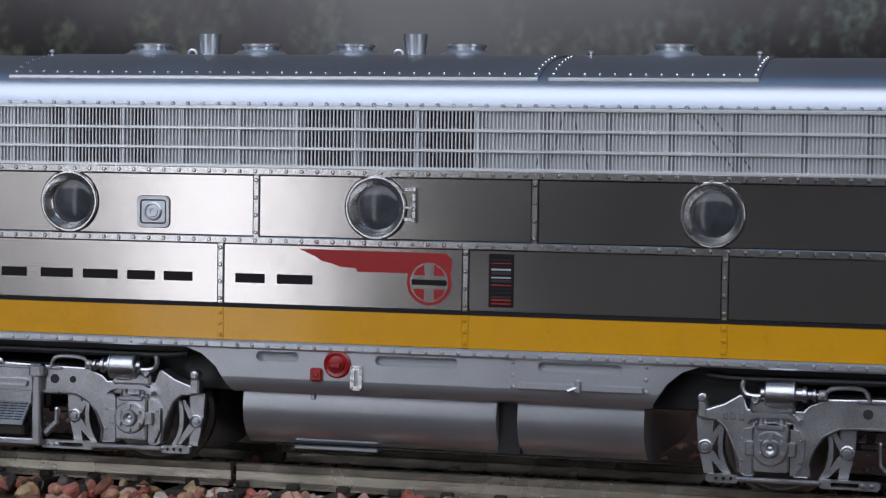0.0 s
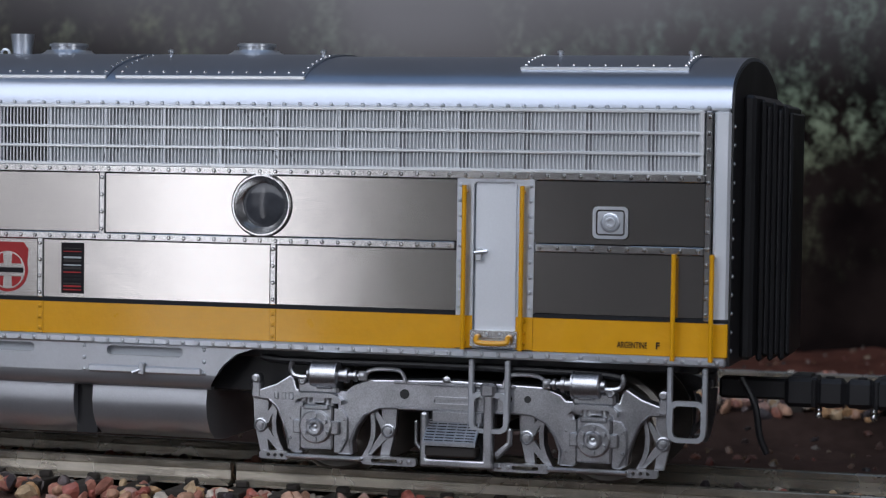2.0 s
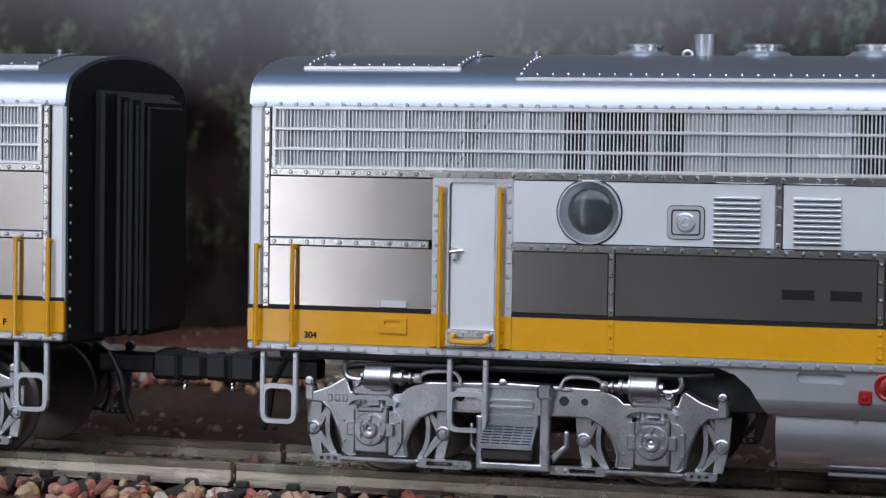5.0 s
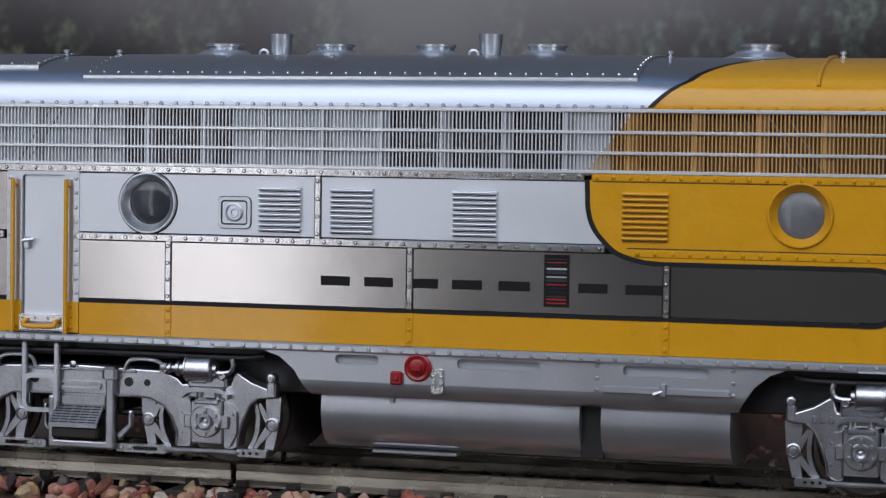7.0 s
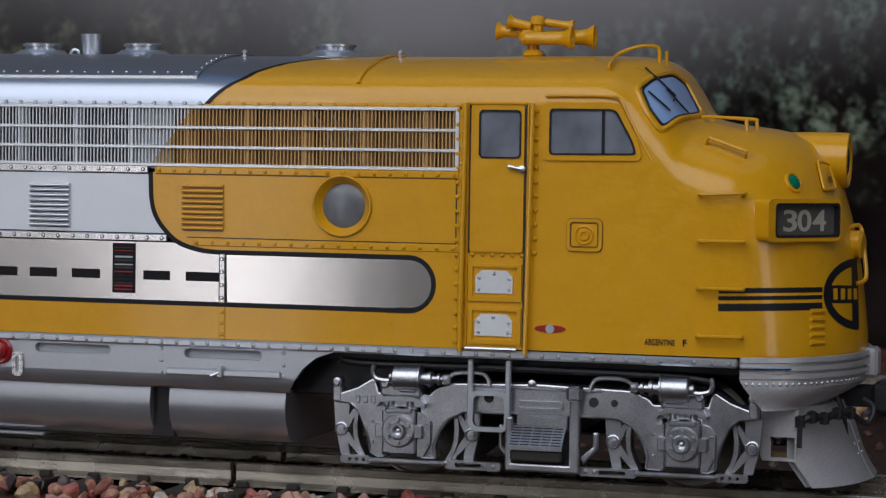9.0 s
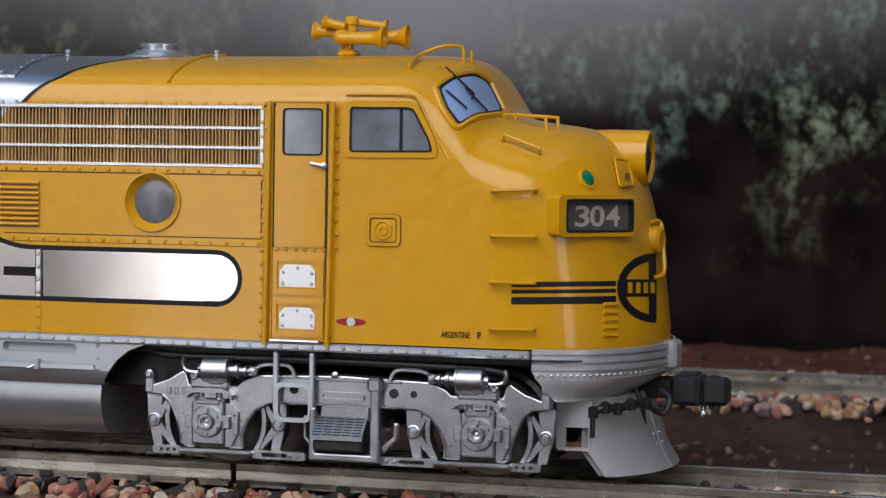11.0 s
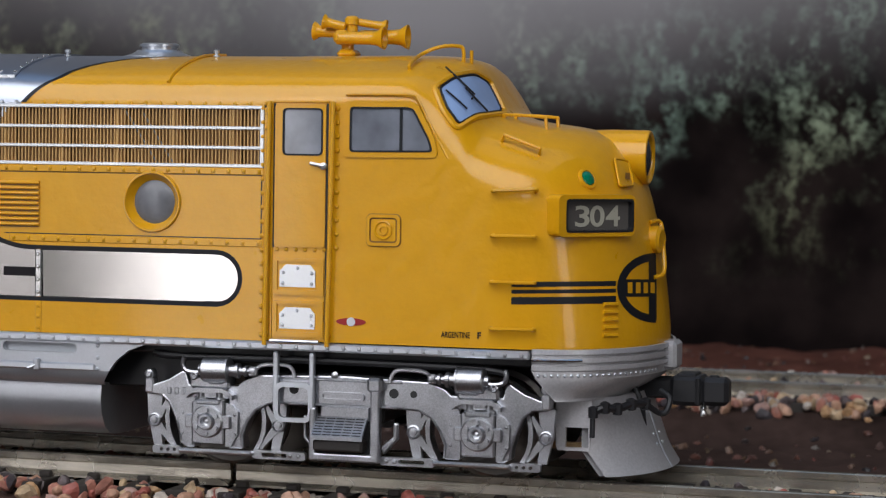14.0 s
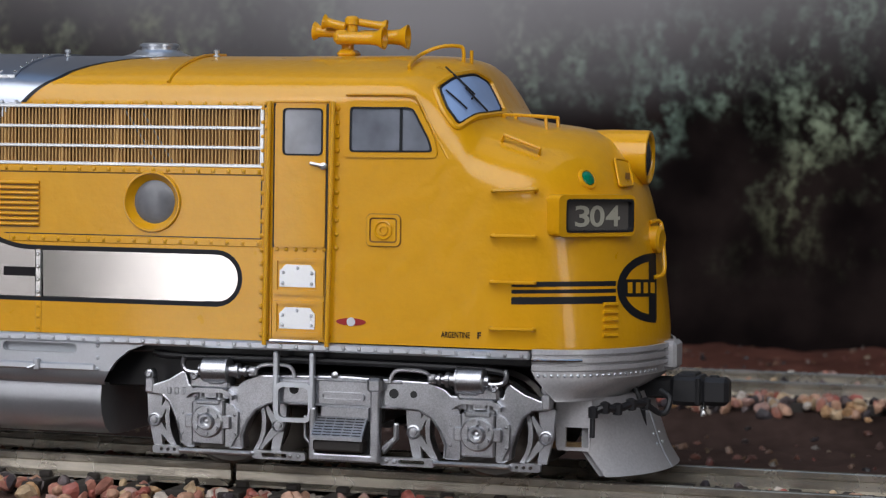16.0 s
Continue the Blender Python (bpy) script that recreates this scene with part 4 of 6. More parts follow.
def plates(u, cells, z0, z1, holes_by, material_of, name="side_panel"):
    """Side panels of one row; cells are x breaks."""
    for a, c in cells:
        hs = [circle(x, z, r) for x, z, r in holes_by if a < x < c]
        part(name, Build().prism(rect(a, c, z0, z1), -18.5, -17.5, hs), material_of(a, c), u, "", 0)


def end_gangway(u, sx, inset=0.0):
    """The black end wall with its folded diaphragm."""
    prof = [(-18.0, 14.4)] + [(-y * 0.975, z - 0.4) for y, z in ROOF] + [(y * 0.975, z - 0.4) for y, z in reversed(ROOF[:-1])] + [(18.0, 14.4)]
    n = len(prof)
    b = Build()
    for x in (sx * (82.6 - inset), sx * (83.6 - inset)):
        b.v += [(x, y, z) for y, z in prof]
    b.f = [(i, (i + 1) % n, (i + 1) % n + n, i + n) for i in range(n)] + [tuple(range(n)), tuple(range(2 * n - 1, n - 1, -1))]
    w = part("end_wall", b, BLACK, u, "black end wall", 20)
    rv = Build()
    for k in range(13):
        rv.rivet(sx * (83.62 - inset), -17.3, 16 + k * 2.0, 0.25, (sx, 0, 0))
    part("rivets", rv, SILVER, w)
    x0, x1 = sorted((sx * (83.6 - inset), sx * (85.0 - inset)))
    b = Build().box(x0, x1, -11.3, 11.3, 14.6, 43.6, 0.4)
    part("gangway_frame", b, BLACK, u, "black gangway frame")
    for i in range(3):
        a, w = 85.0 - inset + i * 1.1, 8.2 - 1.0 * i
        x0, x1 = sorted((sx * a, sx * (a + 0.65)))
        fold = Build().box(x0, x1, -w, w, 14.2, 43.2 - 0.3 * i, 0.3)
        x0, x1 = sorted((sx * (a + 0.6), sx * (a + 1.15)))
        fold.box(x0, x1, -w + 0.9, w - 0.9, 14.8, 42.4 - 0.3 * i, 0.2)
        part("diaphragm_fold", fold, BLACK, u, "folded black rubber gangway diaphragm")


def coupler(u, sx, z=10.4):
    b = Build()
    x0, x1 = sorted((sx * 80, sx * 88.2))
    b.box(x0, x1, -1.3, 1.3, z - 1.1, z + 1.3, 0.3)
    x0, x1 = sorted((sx * 87.6, sx * 91.6))
    b.box(x0, x1, -2.6, 2.2, z - 1.7, z + 1.7, 0.5)
    x0, x1 = sorted((sx * 91.2, sx * 94.4))
    b.box(x0, x1, -2.6, 0.3, z - 1.6, z + 1.6, 0.5)
    x0, x1 = sorted((sx * 88.4, sx * 90.6))
    b.box(x0, x1, -2.2, 1.8, z + 1.5, z + 1.95, 0.15)
    b.cyl((sx * 92.6, -1.2, z - 1.75), (sx * 92.6, -1.2, z + 1.8), 0.55, 12).cyl((sx * 90.9, -2.5, z - 1.5), (sx * 90.9, -2.5, z + 1.5), 0.3, 8)
    o = part("coupler", b, BLACK, u, "black knuckle coupler")
    part("trip_pin", Build().lathe((sx * 91.3, -0.6, z - 3.0), (0, 0, 1), [(0, 0.35), (0.2, 0.42), (0.6, 0.3), (0.9, 0.42), (1.3, 0.3), (2.0, 0.3)], 10), BRIGHT, o)
    part("air_hose", Build().tube(smooth_path([(sx * 83, -4.5, 12), (sx * 84.6, -4.6, 9), (sx * 85.2, -4.5, 5.5), (sx * 86.0, -4.2, 3.5)], 5), 0.4, 8), BLACK, o)
    return o


def black_line(u, x0, x1, z0=18.98, z1=19.42):
    part("pin_stripe", Build().box(x0, x1, -18.56, -18.3, z0, z1), NAVY, u, "dark lining above the yellow band", 0)


def yellow_band(u, x0, x1):
    part("yellow_band", Build().box(x0, x1, -18.5, -17.5, 15.3, 18.98), YELLOW, u, "deep yellow band", 0)


def sill(u, x0, x1):
    b = Build().box(x0, x1, -18.75, -17.3, 14.3, 15.25, 0.22).rivets_x(x0 + 0.9, x1 - 0.9, -18.75, 14.78, 1.85, 0.28)
    part("sill", b, SILVER, u, "riveted bright metal sill")


def strips(u, rows, cols, material):
    """Riveted cover strips: rows (x0, x1, z), columns (x, z0, z1)."""
    for x0, x1, z in rows:
        part("cover_strip", Build().box(x0, x1, -18.68, -17.9, z - 0.42, z + 0.42, 0.1).rivets_x(x0 + 0.6, x1 - 0.6, -18.68, z), material, u)
    for x, z0, z1 in cols:
        part("cover_strip", Build().box(x - 0.36, x + 0.36, -18.70, -17.9, z0, z1, 0.1).rivets_z(x, -18.70, z0 + 0.6, z1 - 0.6), material, u)


def side_door(u, x0, x1, zt):
    """The crew door, set back between two posts."""
    d = part("door", Build().box(x0 + 0.35, x1 - 0.35, -18.2, -17.4, 15.5, zt, 0.15), PALE, u, "pale silver crew door")
    part("door_frame", Build().prism(rect(x0 - 1.6, x1 + 1.6, 15.4, zt + 0.45), -18.6, -17.6, [rounded(x0 + 0.3, x1 - 0.3, 15.45, zt - 0.1, 0.5)]).rivets_z(x0 - 1.2, -18.6, 20, zt - 0.5).rivets_z(x1 + 1.2, -18.6, 20, zt - 0.5), SILVER, u)
    for a in (x0 - 1.6, x1 - 0.3):
        part("post_band", Build().box(a, a + 1.9, -18.64, -18.5, 15.42, 18.98).rivets_z(a + 0.9, -18.64, 16, 18.5, 1.2, 0.22), YELLOW, u, "", 0)
    part("handle", Build().tube([(x0 + 0.5, -18.9, 25.9), (x0 + 2.0, -18.9, 26.1)], 0.2).box(x0 + 0.6, x0 + 1.3, -18.9, -18.1, 25.0, 26.4, 0.1), SILVER, d)
    k = part("kick_plate", Build().prism([(x0 + 0.1, 15.6), (x1 - 0.1, 15.6), (x1 - 0.1, 17.4), (x0 + 0.1, 17.4)], -18.8, -18.0, [rounded(x0 + 0.8, x1 - 0.8, 15.9, 16.6, 0.3)]), BRIGHT, u)
    rv = Build()
    for i in range(4):
        rv.rivet(x0 + 0.5 + i * (x1 - x0 - 1) / 3, -18.8, 17.0, 0.22)
    part("rivets", rv, SILVER, k)
    part("step_handle", Build().tube(smooth_path([(x0 + 1, -18.4, 16.8), (x0 + 1, -19.4, 16.6), (x0 + 1.3, -19.5, 16.1), (x1 - 1.3, -19.5, 16.1), (x1 - 1, -19.4, 16.6), (x1 - 1, -18.4, 16.8)], 4), 0.3), YELLOW, u)


def code_panel(u, x, z0, z1):
    p = part("code_panel", Build().box(x - 1.4, x + 1.4, -18.62, -18.4, z0, z1, 0.03), INKY, u, "dark label with coloured reading bars", 0)
    rng = random.Random(4)
    z = z0 + 0.35
    mats = [CRIM, NAVY, DARKFILL, NAVY, CRIM, BACKS]
    while z < z1 - 0.4:
        h = rng.uniform(0.08, 0.3)
        part("bar", Build().box(x - 1.1, x + 1.1, -18.65, -18.6, z, z + h), mats[rng.randrange(6)], p, "", 0)
        z += h + rng.uniform(0.12, 0.3)


def name_bars(u, spans, z0, z1):
    """A railway's name, as plain dark bars."""
    for a, c in spans:
        b = Build().box(a, c, -18.55, -18.45, z0 + 0.3, z1 - 0.3)
        part("lettering_bar", b, INKY, u, "", 0)


def words(u, text, x, z, size, material, y=-18.56, bold=0.0, name="lettering", width=0.0):
    cu = bpy.data.curves.new(name, "FONT")
    cu.body, cu.size, cu.extrude, cu.offset = text, size * K, 0.02 * K, bold * K
    tmp = bpy.data.objects.new(name, cu)
    scene.collection.objects.link(tmp)
    me = bpy.data.meshes.new_from_object(tmp.evaluated_get(bpy.context.evaluated_depsgraph_get()))
    bpy.data.objects.remove(tmp)
    me.materials.clear()
    me.materials.append(material)
    o = new(name, me)
    o.parent = u
    o.matrix_basis = pose(x * K, y * K, z * K, 90, 0, 0)
    if width:
        xs = [v.co.x for v in me.vertices]
        o.scale = (width * K / (max(xs) - min(xs)), 1, 1)
    return o


def far_side(u, x0, x1, material):
    """The side away from the viewer: the same rows of panels and a grille, turned half round."""
    part("far_panel", Build().box(x0, x1, 17.5, 18.5, 19.0, 34.4, 0.1), material, u, "", 0)
    part("far_band", Build().box(x0, x1, 17.5, 18.5, 15.3, 19.0, 0.1), YELLOW, u, "", 0)
    part("far_sill", Build().box(x0, x1, 17.3, 18.7, 14.3, 15.3, 0.1), BRIGHT, u, "", 0)
    sl = Build()
    x = x0 + 3
    while x < x1 - 3:
        sl.box(x - 0.3, x + 0.3, 17.9, 18.5, 34.8, 41.7)
        x += 1.3
    for z in (41.5, 39.2, 37.0, 35.0):
        sl.box(x0 + 2, x1 - 2, 18.2, 18.7, z - 0.2, z + 0.2)
    part("far_grille", sl, BRIGHT, u, "", 0)
    part("far_backing", Build().box(x0, x1, 17.0, 17.5, 34.4, 41.9), BACKS, u, "", 0)


def shell_core(u, x0, x1):
    # solid black core stands in for the unlit inside
    part("body_core", Build().box(x0, x1, -17.2, 17.2, 14.6, 42.2), DARK, u, "", 0)



# the darkest sections paint the unlit inside behind open shutters
CUTS = [(-80.5, -46.6, BACKS), (-46.6, -33.4, DARKFILL), (-33.4, -16.0, BACKS), (-16.0, 5.5, DARKFILL), (5.5, 80.5, BACKS)]


def booster():
    u = unit_base("booster_locomotive", "stainless steel cabless diesel unit with yellow band")
    shell_core(u, -82.6, 82.6)
    part("roof", roof_shell([-83.4] * 12, 83.4), ROOFM, u, "arched silver roof")
    part("eave_band", Build().box(-83.3, 83.3, -18.45, -17.4, 41.6, 42.2, 0.1).rivets_x(-81, 81, -18.5, 41.95), SILVER, u)
    for s in (-1, 1):
        a, c = sorted((s * 81.6, s * 83.4))
        part("end_post", Build().box(a, c, -18.5, 18.5, 15.3, 41.7, 0.3), PALE, u)
        part("end_post_band", Build().box(a - 0.02, c + 0.02, -18.53, 18.53, 15.3, 18.98, 0.1), YELLOW, u)
        end_gangway(u, s)
        coupler(u, s)
    grille(u, -80.5, 80.5, CUTS, [(11, 13, 35, 41.5), (12.4, 14.2, 35, 41.5), (15, 17, 41.5, 35), (28, 33, 41.5, 35), (30, 34.5, 41.5, 35.5)])
    ports = [(-43.9, 30.6, 3.3), (-6.95, 30.6, 3.3), (30.6, 30.6, 3.3)]
    up = [(-80.7, -21.5), (-20.6, 10.7), (11.6, 53.4), (62.1, 80.7)]
    plates(u, up, 27.16, 33.86, ports, lambda a, c: STEEL)
    plates(u, [(-80.7, -25.7), (-24.8, 3.0), (3.9, 31.6), (32.5, 53.4), (62.1, 80.7)], 19.5, 26.1, (), lambda a, c: STEEL)
    yellow_band(u, -81.6, 53.4)
    yellow_band(u, 62.1, 81.6)
    black_line(u, -83.3, 53.4)
    black_line(u, 62.1, 83.4)
    sill(u, -83.3, 83.3)
    strips(u, [(-80.7, 80.7, 34.4), (-80.7, 53.2, 26.62), (62.2, 80.7, 26.62)],
           [(-21.05, 26.9, 34.0), (11.15, 26.9, 34.0), (-25.25, 19.4, 26.3), (3.45, 19.4, 26.3), (32.05, 19.4, 26.3), (81.1, 19.2, 41.6), (-81.1, 19.2, 41.6)], STRIP)
    for x in (-25.25, 3.45, 32.05):
        part("band_strip", Build().box(x - 0.4, x + 0.4, -18.62, -18.0, 15.3, 19.0, 0.08).rivets_z(x, -18.62, 15.9, 18.4, 1.3), YELLOW, u)
    side_door(u, 55.0, 60.5, 33.8)
    for x in (54.4, 60.9):
        handrail(u, x, 16.0, 32.6, YELLOW)
    for x in (77.65, 81.75):
        handrail(u, x, 15.2, 26.0, YELLOW)
    for x, z, r in ports:
        porthole(u, x, z, BRIGHT, abs(x + 6.95) < 0.1)
    marker_lamp(u, -33.5, 29.6, SILVER)
    marker_lamp(u, 70.55, 29.5, SILVER)
    name_bars(u, [(-52.5, -49.3), (-47.5, -43.5), (-42.2, -37.9), (-36.7, -33.3), (-32.2, -28.7), (-23.5, -20.0), (-18.5, -14.3)], 21.5, 23.15)
    emblem(u)
    code_panel(u, 7.5, 19.95, 25.8)
    words(u, "ARGENTINE", 71.5, 16.05, 0.95, INKY, bold=0.01, width=3.3)
    words(u, "F", 75.7, 16.05, 1.0, INKY, bold=0.03)
    steps(u, 55.1, 59.3, 6.0)
    steps(u, 77.2, 81.1, 6.0)
    for x in (-41.5, -27.5, -15.6, -1.8, 22.9):
        fan(u, x, SILVER)
    for x in (-34.2, -8.1):
        stack(u, x)
    roof_plate(u, -52.3, 11.0, 44.85, ROOFM)
    roof_plate(u, 12.1, 35.1, 44.85, ROOFM)
    roof_plate(u, 59.3, 78.1, 46.1, ROOFM)
    for x in (-52.0, 14.5, 33.6, 62.0, 77.0):
        lug(u, x)
    underbody(u)
    truck(u, -52.2)
    truck(u, 53.1)
    far_side(u, -81.6, 81.6, STEEL)
    return u


def emblem(u):
    """A red flying headdress with a round mark, drawn as plain shapes."""
    o = part("emblem", Build().prism([(-15.9, 25.8), (1.3, 25.7), (1.9, 24.9), (1.7, 22.7), (-3.0, 22.7), (-3.2, 23.4), (-9.0, 23.4), (-9.2, 23.8), (-11.0, 23.9), (-12.2, 24.3), (-13.2, 24.5), (-14.0, 25.0)], -18.54, -18.4), CRIM, u, "dark red emblem with a round mark", 0)
    part("disc", Build().cyl((-0.7, -18.4, 22.45), (-0.7, -18.57, 22.45), 2.55, 40), CRIM, o, "", 0)
    part("face", Build().cyl((-0.7, -18.4, 22.45), (-0.7, -18.59, 22.45), 2.2, 40), STEEL, o, "", 0)
    for sx in (-1, 1):
        for sz in (-1, 1):
            b = Build().prism([(-0.7 + sx * 0.5, 22.45 + sz * 0.75), (-0.7 + sx * 1.8, 22.45 + sz * 0.75), (-0.7 + sx * 1.5, 22.45 + sz * 1.45), (-0.7 + sx * 0.6, 22.45 + sz * 2.0)], -18.605, -18.5)
            part("quarter", b, CRIM, o, "", 0)
    part("bar", Build().box(-2.7, 1.3, -18.62, -18.5, 22.15, 22.75), INKY, o, "", 0)


def cab_unit():
    u = unit_base("cab_locomotive", "yellow-nosed stainless steel streamlined diesel cab unit")
    shell_core(u, -82.0, 60.0)
    front = [14.0, 14.8, 15.7, 16.8, 18.0, 18.8, 19.9, 21.2, 23.2, 26.0, 29.0, 31.0]
    part("roof", roof_shell(front, -82.8), ROOFM, u, "arched silver roof")
    part("roof_lining", lining(front), NAVY, u, "", 30)
    part("front_roof", roof_shell([f + 0.55 for f in front], 44.03), YELLOW, u, "arched yellow roof front")
    part("eave_band", Build().box(-82.7, 13.6, -18.45, -17.4, 41.6, 42.2, 0.1).rivets_x(-81, 13.4, -18.5, 41.95), SILVER, u)
    part("eave_band", Build().box(13.9, 46, -18.45, -17.4, 41.6, 42.2, 0.1).rivets_x(15, 44, -18.45, 41.95), YELLOW, u)
    part("end_post", Build().box(-82.8, -81.1, -18.5, 18.5, 15.3, 41.7, 0.3), PALE, u)
    part("end_post_band", Build().box(-82.82, -81.08, -18.53, 18.53, 15.3, 18.98, 0.1), YELLOW, u)
    end_gangway(u, -1, 0.6)
    coupler(u, -1)
    # the yellow section's backing is darkened for shade behind the slats
    grille(u, -80.0, 43.9, [(-80.0, -46.6, BACKS), (-46.6, -33.4, DARKFILL), (-33.4, -16.0, BACKS), (-16.0, 5.5, DARKFILL), (5.5, 10.0, BACKS), (10.0, 43.9, YDARK)], [(-56, -60, 41, 35), (-54.5, -58.5, 41, 35.5), (27, 31, 41, 35), (29, 33, 41, 35)], 10.0)
    p1, p2 = (-43.6, 30.6, 3.3), (30.5, 30.7, 3.3)
    plates(u, [(-80.2, -61.2)], 27.16, 33.86, (), lambda a, c: BRUSHED)
    plates(u, [(-52.1, -23.6), (-22.7, 17.0)], 27.16, 33.86, [p1], lambda a, c: PALE)
    plates(u, [(17.0, 44.0)], 26.3, 34.1, [p2], lambda a, c: YELLOW)
    plates(u, [(-80.2, -61.2), (-52.1, -41.5), (-40.6, -12.8), (-11.9, 15.9)], 19.5, 26.1, (), lambda a, c: BRUSHED)
    tip = Build().prism(rect(16.8, 44.0, 19.5, 26.1), -18.5, -17.5)
    tip.v = [(x, y + 0.26 * (26.1 - z) / 6.6, z) for x, y, z in tip.v]
    part("side_panel", tip, STEEL, u, "", 0)
    yellow_band(u, -81.1, -61.2)
    yellow_band(u, -52.1, 44.0)
    black_line(u, -82.8, -61.2)
    black_line(u, -52.1, 37.5)
    sill(u, -82.8, 75.0)
    strips(u, [(-80.2, 7.2, 34.4), (-80.2, -61.6, 26.62), (-52.4, 9.6, 26.62)], [(-23.15, 26.9, 34.0), (-41.05, 19.4, 26.3), (-12.35, 19.4, 26.3), (16.35, 19.4, 25.0), (-80.6, 19.2, 41.6)], STRIP)
    strips(u, [(8.0, 44.0, 34.35), (12.6, 44.0, 26.25)], [(44.3, 15.4, 41.6)], YELLOW)
    for x in (-41.05, -12.35, 16.35):
        part("band_strip", Build().box(x - 0.4, x + 0.4, -18.62, -18.0, 15.3, 19.0, 0.08).rivets_z(x, -18.62, 15.9, 18.4, 1.3), YELLOW, u)
    # yellow sweep with its dark lining, and the rounded end of the steel stripe
    sweep = [(7.5, 34.1)] + [(v.x, v.y) for v in smooth_path([(7.55, 33.0, 0), (7.65, 31.0, 0), (8.1, 29.3, 0), (9.1, 27.8, 0), (10.9, 26.2, 0), (13.6, 25.35, 0), (16.0, 25.15, 0)], 5)]
    tail = [(36.8, 25.15)] + [(38.4 + 2.85 * math.sin(a * math.pi / 12), 22.2 + 2.95 * math.cos(a * math.pi / 12)) for a in range(13)] + [(36.8, 19.25)]
    outer = sweep + tail + [(36.8, 18.98), (44.0, 18.98), (44.0, 34.1)]
    part("nose_colour", Build().prism(outer, -18.575, -18.1, [circle(30.5, 30.7, 3.3)]), YELLOW, u, "yellow sweep edged with dark lining", 0)
    line = [Vector((x, -18.59, z)) for x, z in sweep[1:] + tail]
    def ribbon(pts, w):
        b = Build()
        for i, q in enumerate(pts):
            d = (pts[min(i + 1, len(pts) - 1)] - pts[max(i - 1, 0)]).normalized()
            nn = Vector((-d.z, 0, d.x)) * w / 2
            b.v += [q + nn, q - nn]
        b.v = [tuple(v) for v in b.v]
        b.f = [(2 * i, 2 * i + 1, 2 * i + 3, 2 * i + 2) for i in range(len(pts) - 1)]
        return b
    part("lining", ribbon([Vector((7.5, -18.59, 34.1))] + line, 0.55), NAVY, u, "", 0)
    # thin black strips paint the shadow lines of the panel seams
    gap = Build().box(43.62, 43.76, -18.6, -18.5, 26.8, 33.95).box(12.0, 43.7, -18.6, -18.5, 26.72, 26.84).box(8.2, 43.7, -18.6, -18.5, 33.86, 33.97)
    part("panel_shadow_line", gap, DARK, u, "", 0)
    side_door(u, -59.6, -53.7, 33.7)
    for x in (-60.1, -53.4):
        handrail(u, x, 16.0, 32.4, YELLOW)
    for x in (-77.2, -81.5):
        handrail(u, x, 15.1, 26.0, YELLOW)
    porthole(u, *p1[:2], SILVER)
    porthole(u, *p2[:2], YELLOW, glass=HAZE)
    marker_lamp(u, -33.05, 29.7, SILVER)
    for a, c in ((-30.1, -25.1), (-21.6, -16.65), (-7.5, -2.5)):
        louvre(u, a, c, 27.55, 32.7, PALE)
    louvre(u, 11.45, 16.45, 27.5, 32.9, YELLOW)
    name_bars(u, [(-22.7, -19.3), (-17.6, -14.3), (-12.7, -9.1), (-7.5, -4.1), (-2.2, 1.3), (6.7, 9.95), (11.9, 15.9)], 21.5, 23.15)
    code_panel(u, 4.3, 20.2, 25.9)
    words(u, "304", -76.0, 15.85, 1.0, INKY, bold=0.03)
    part("lever_plate", Build().box(-67.2, -64.0, -18.7, -18.4, 19.5, 20.3, 0.1), SILVER, u)
    part("lever_box", Build().prism([(-67.3, 16.7), (-64.0, 16.7), (-64.0, 18.4), (-67.3, 18.4)], -18.75, -18.4, [rounded(-66.6, -64.7, 17.5, 18.1, 0.2)]), YELLOW, u)
    steps(u, -59.2, -55.0, 6.0)
    steps(u, -81.1, -77.1, 6.0)
    steps(u, 45.4, 49.8, 6.2)
    for x in (-41.5, -27.6, -15.0, -1.5, 23.4):
        fan(u, x, SILVER)
    for x in (-34.4, -8.3):
        stack(u, x)
    roof_plate(u, -52.3, 12.6, 44.85, ROOFM)
    roof_plate(u, -77.8, -59.3, 46.1, ROOFM)
    for x in (-77.0, -59.5, -52.6, 14.2, 33.4):
        lug(u, x)
    part("roof_seam", Build().tube([(32.0, -y, z + 0.1) for y, z in ROOF[3:]], 0.25, 6), YELLOW, u)
    underbody(u)
    truck(u, -52.3)
    truck(u, 53.2)
    far_side(u, -81.1, 44.0, STEEL)
    cab(u)
    return u


def lining(front):
    full = [(-y * 1.002, z + 0.03) for y, z in ROOF] + [(y * 1.002, z + 0.03) for y, z in reversed(ROOF[:-1])]
    xs = front + front[:-1][::-1]
    b = Build()
    b.v = [(x - 0.1, y, z) for x, (y, z) in zip(xs, full)] + [(x + 0.6, y, z) for x, (y, z) in zip(xs, full)]
    n = len(full)
    b.f = [(i, i + 1, n + i + 1, n + i) for i in range(n - 1)]
    return b


# ---- the cab and nose ----
def ease(t):
    t = min(1.0, max(0.0, t))
    return t * t * (3 - 2 * t)


def curve_at(pts, x):
    if x <= pts[0][0]:
        return pts[0][1]
    for (a, za), (c, zc) in zip(pts, pts[1:]):
        if x <= c:
            return za + (zc - za) * (x - a) / (c - a)
    return pts[-1][1]


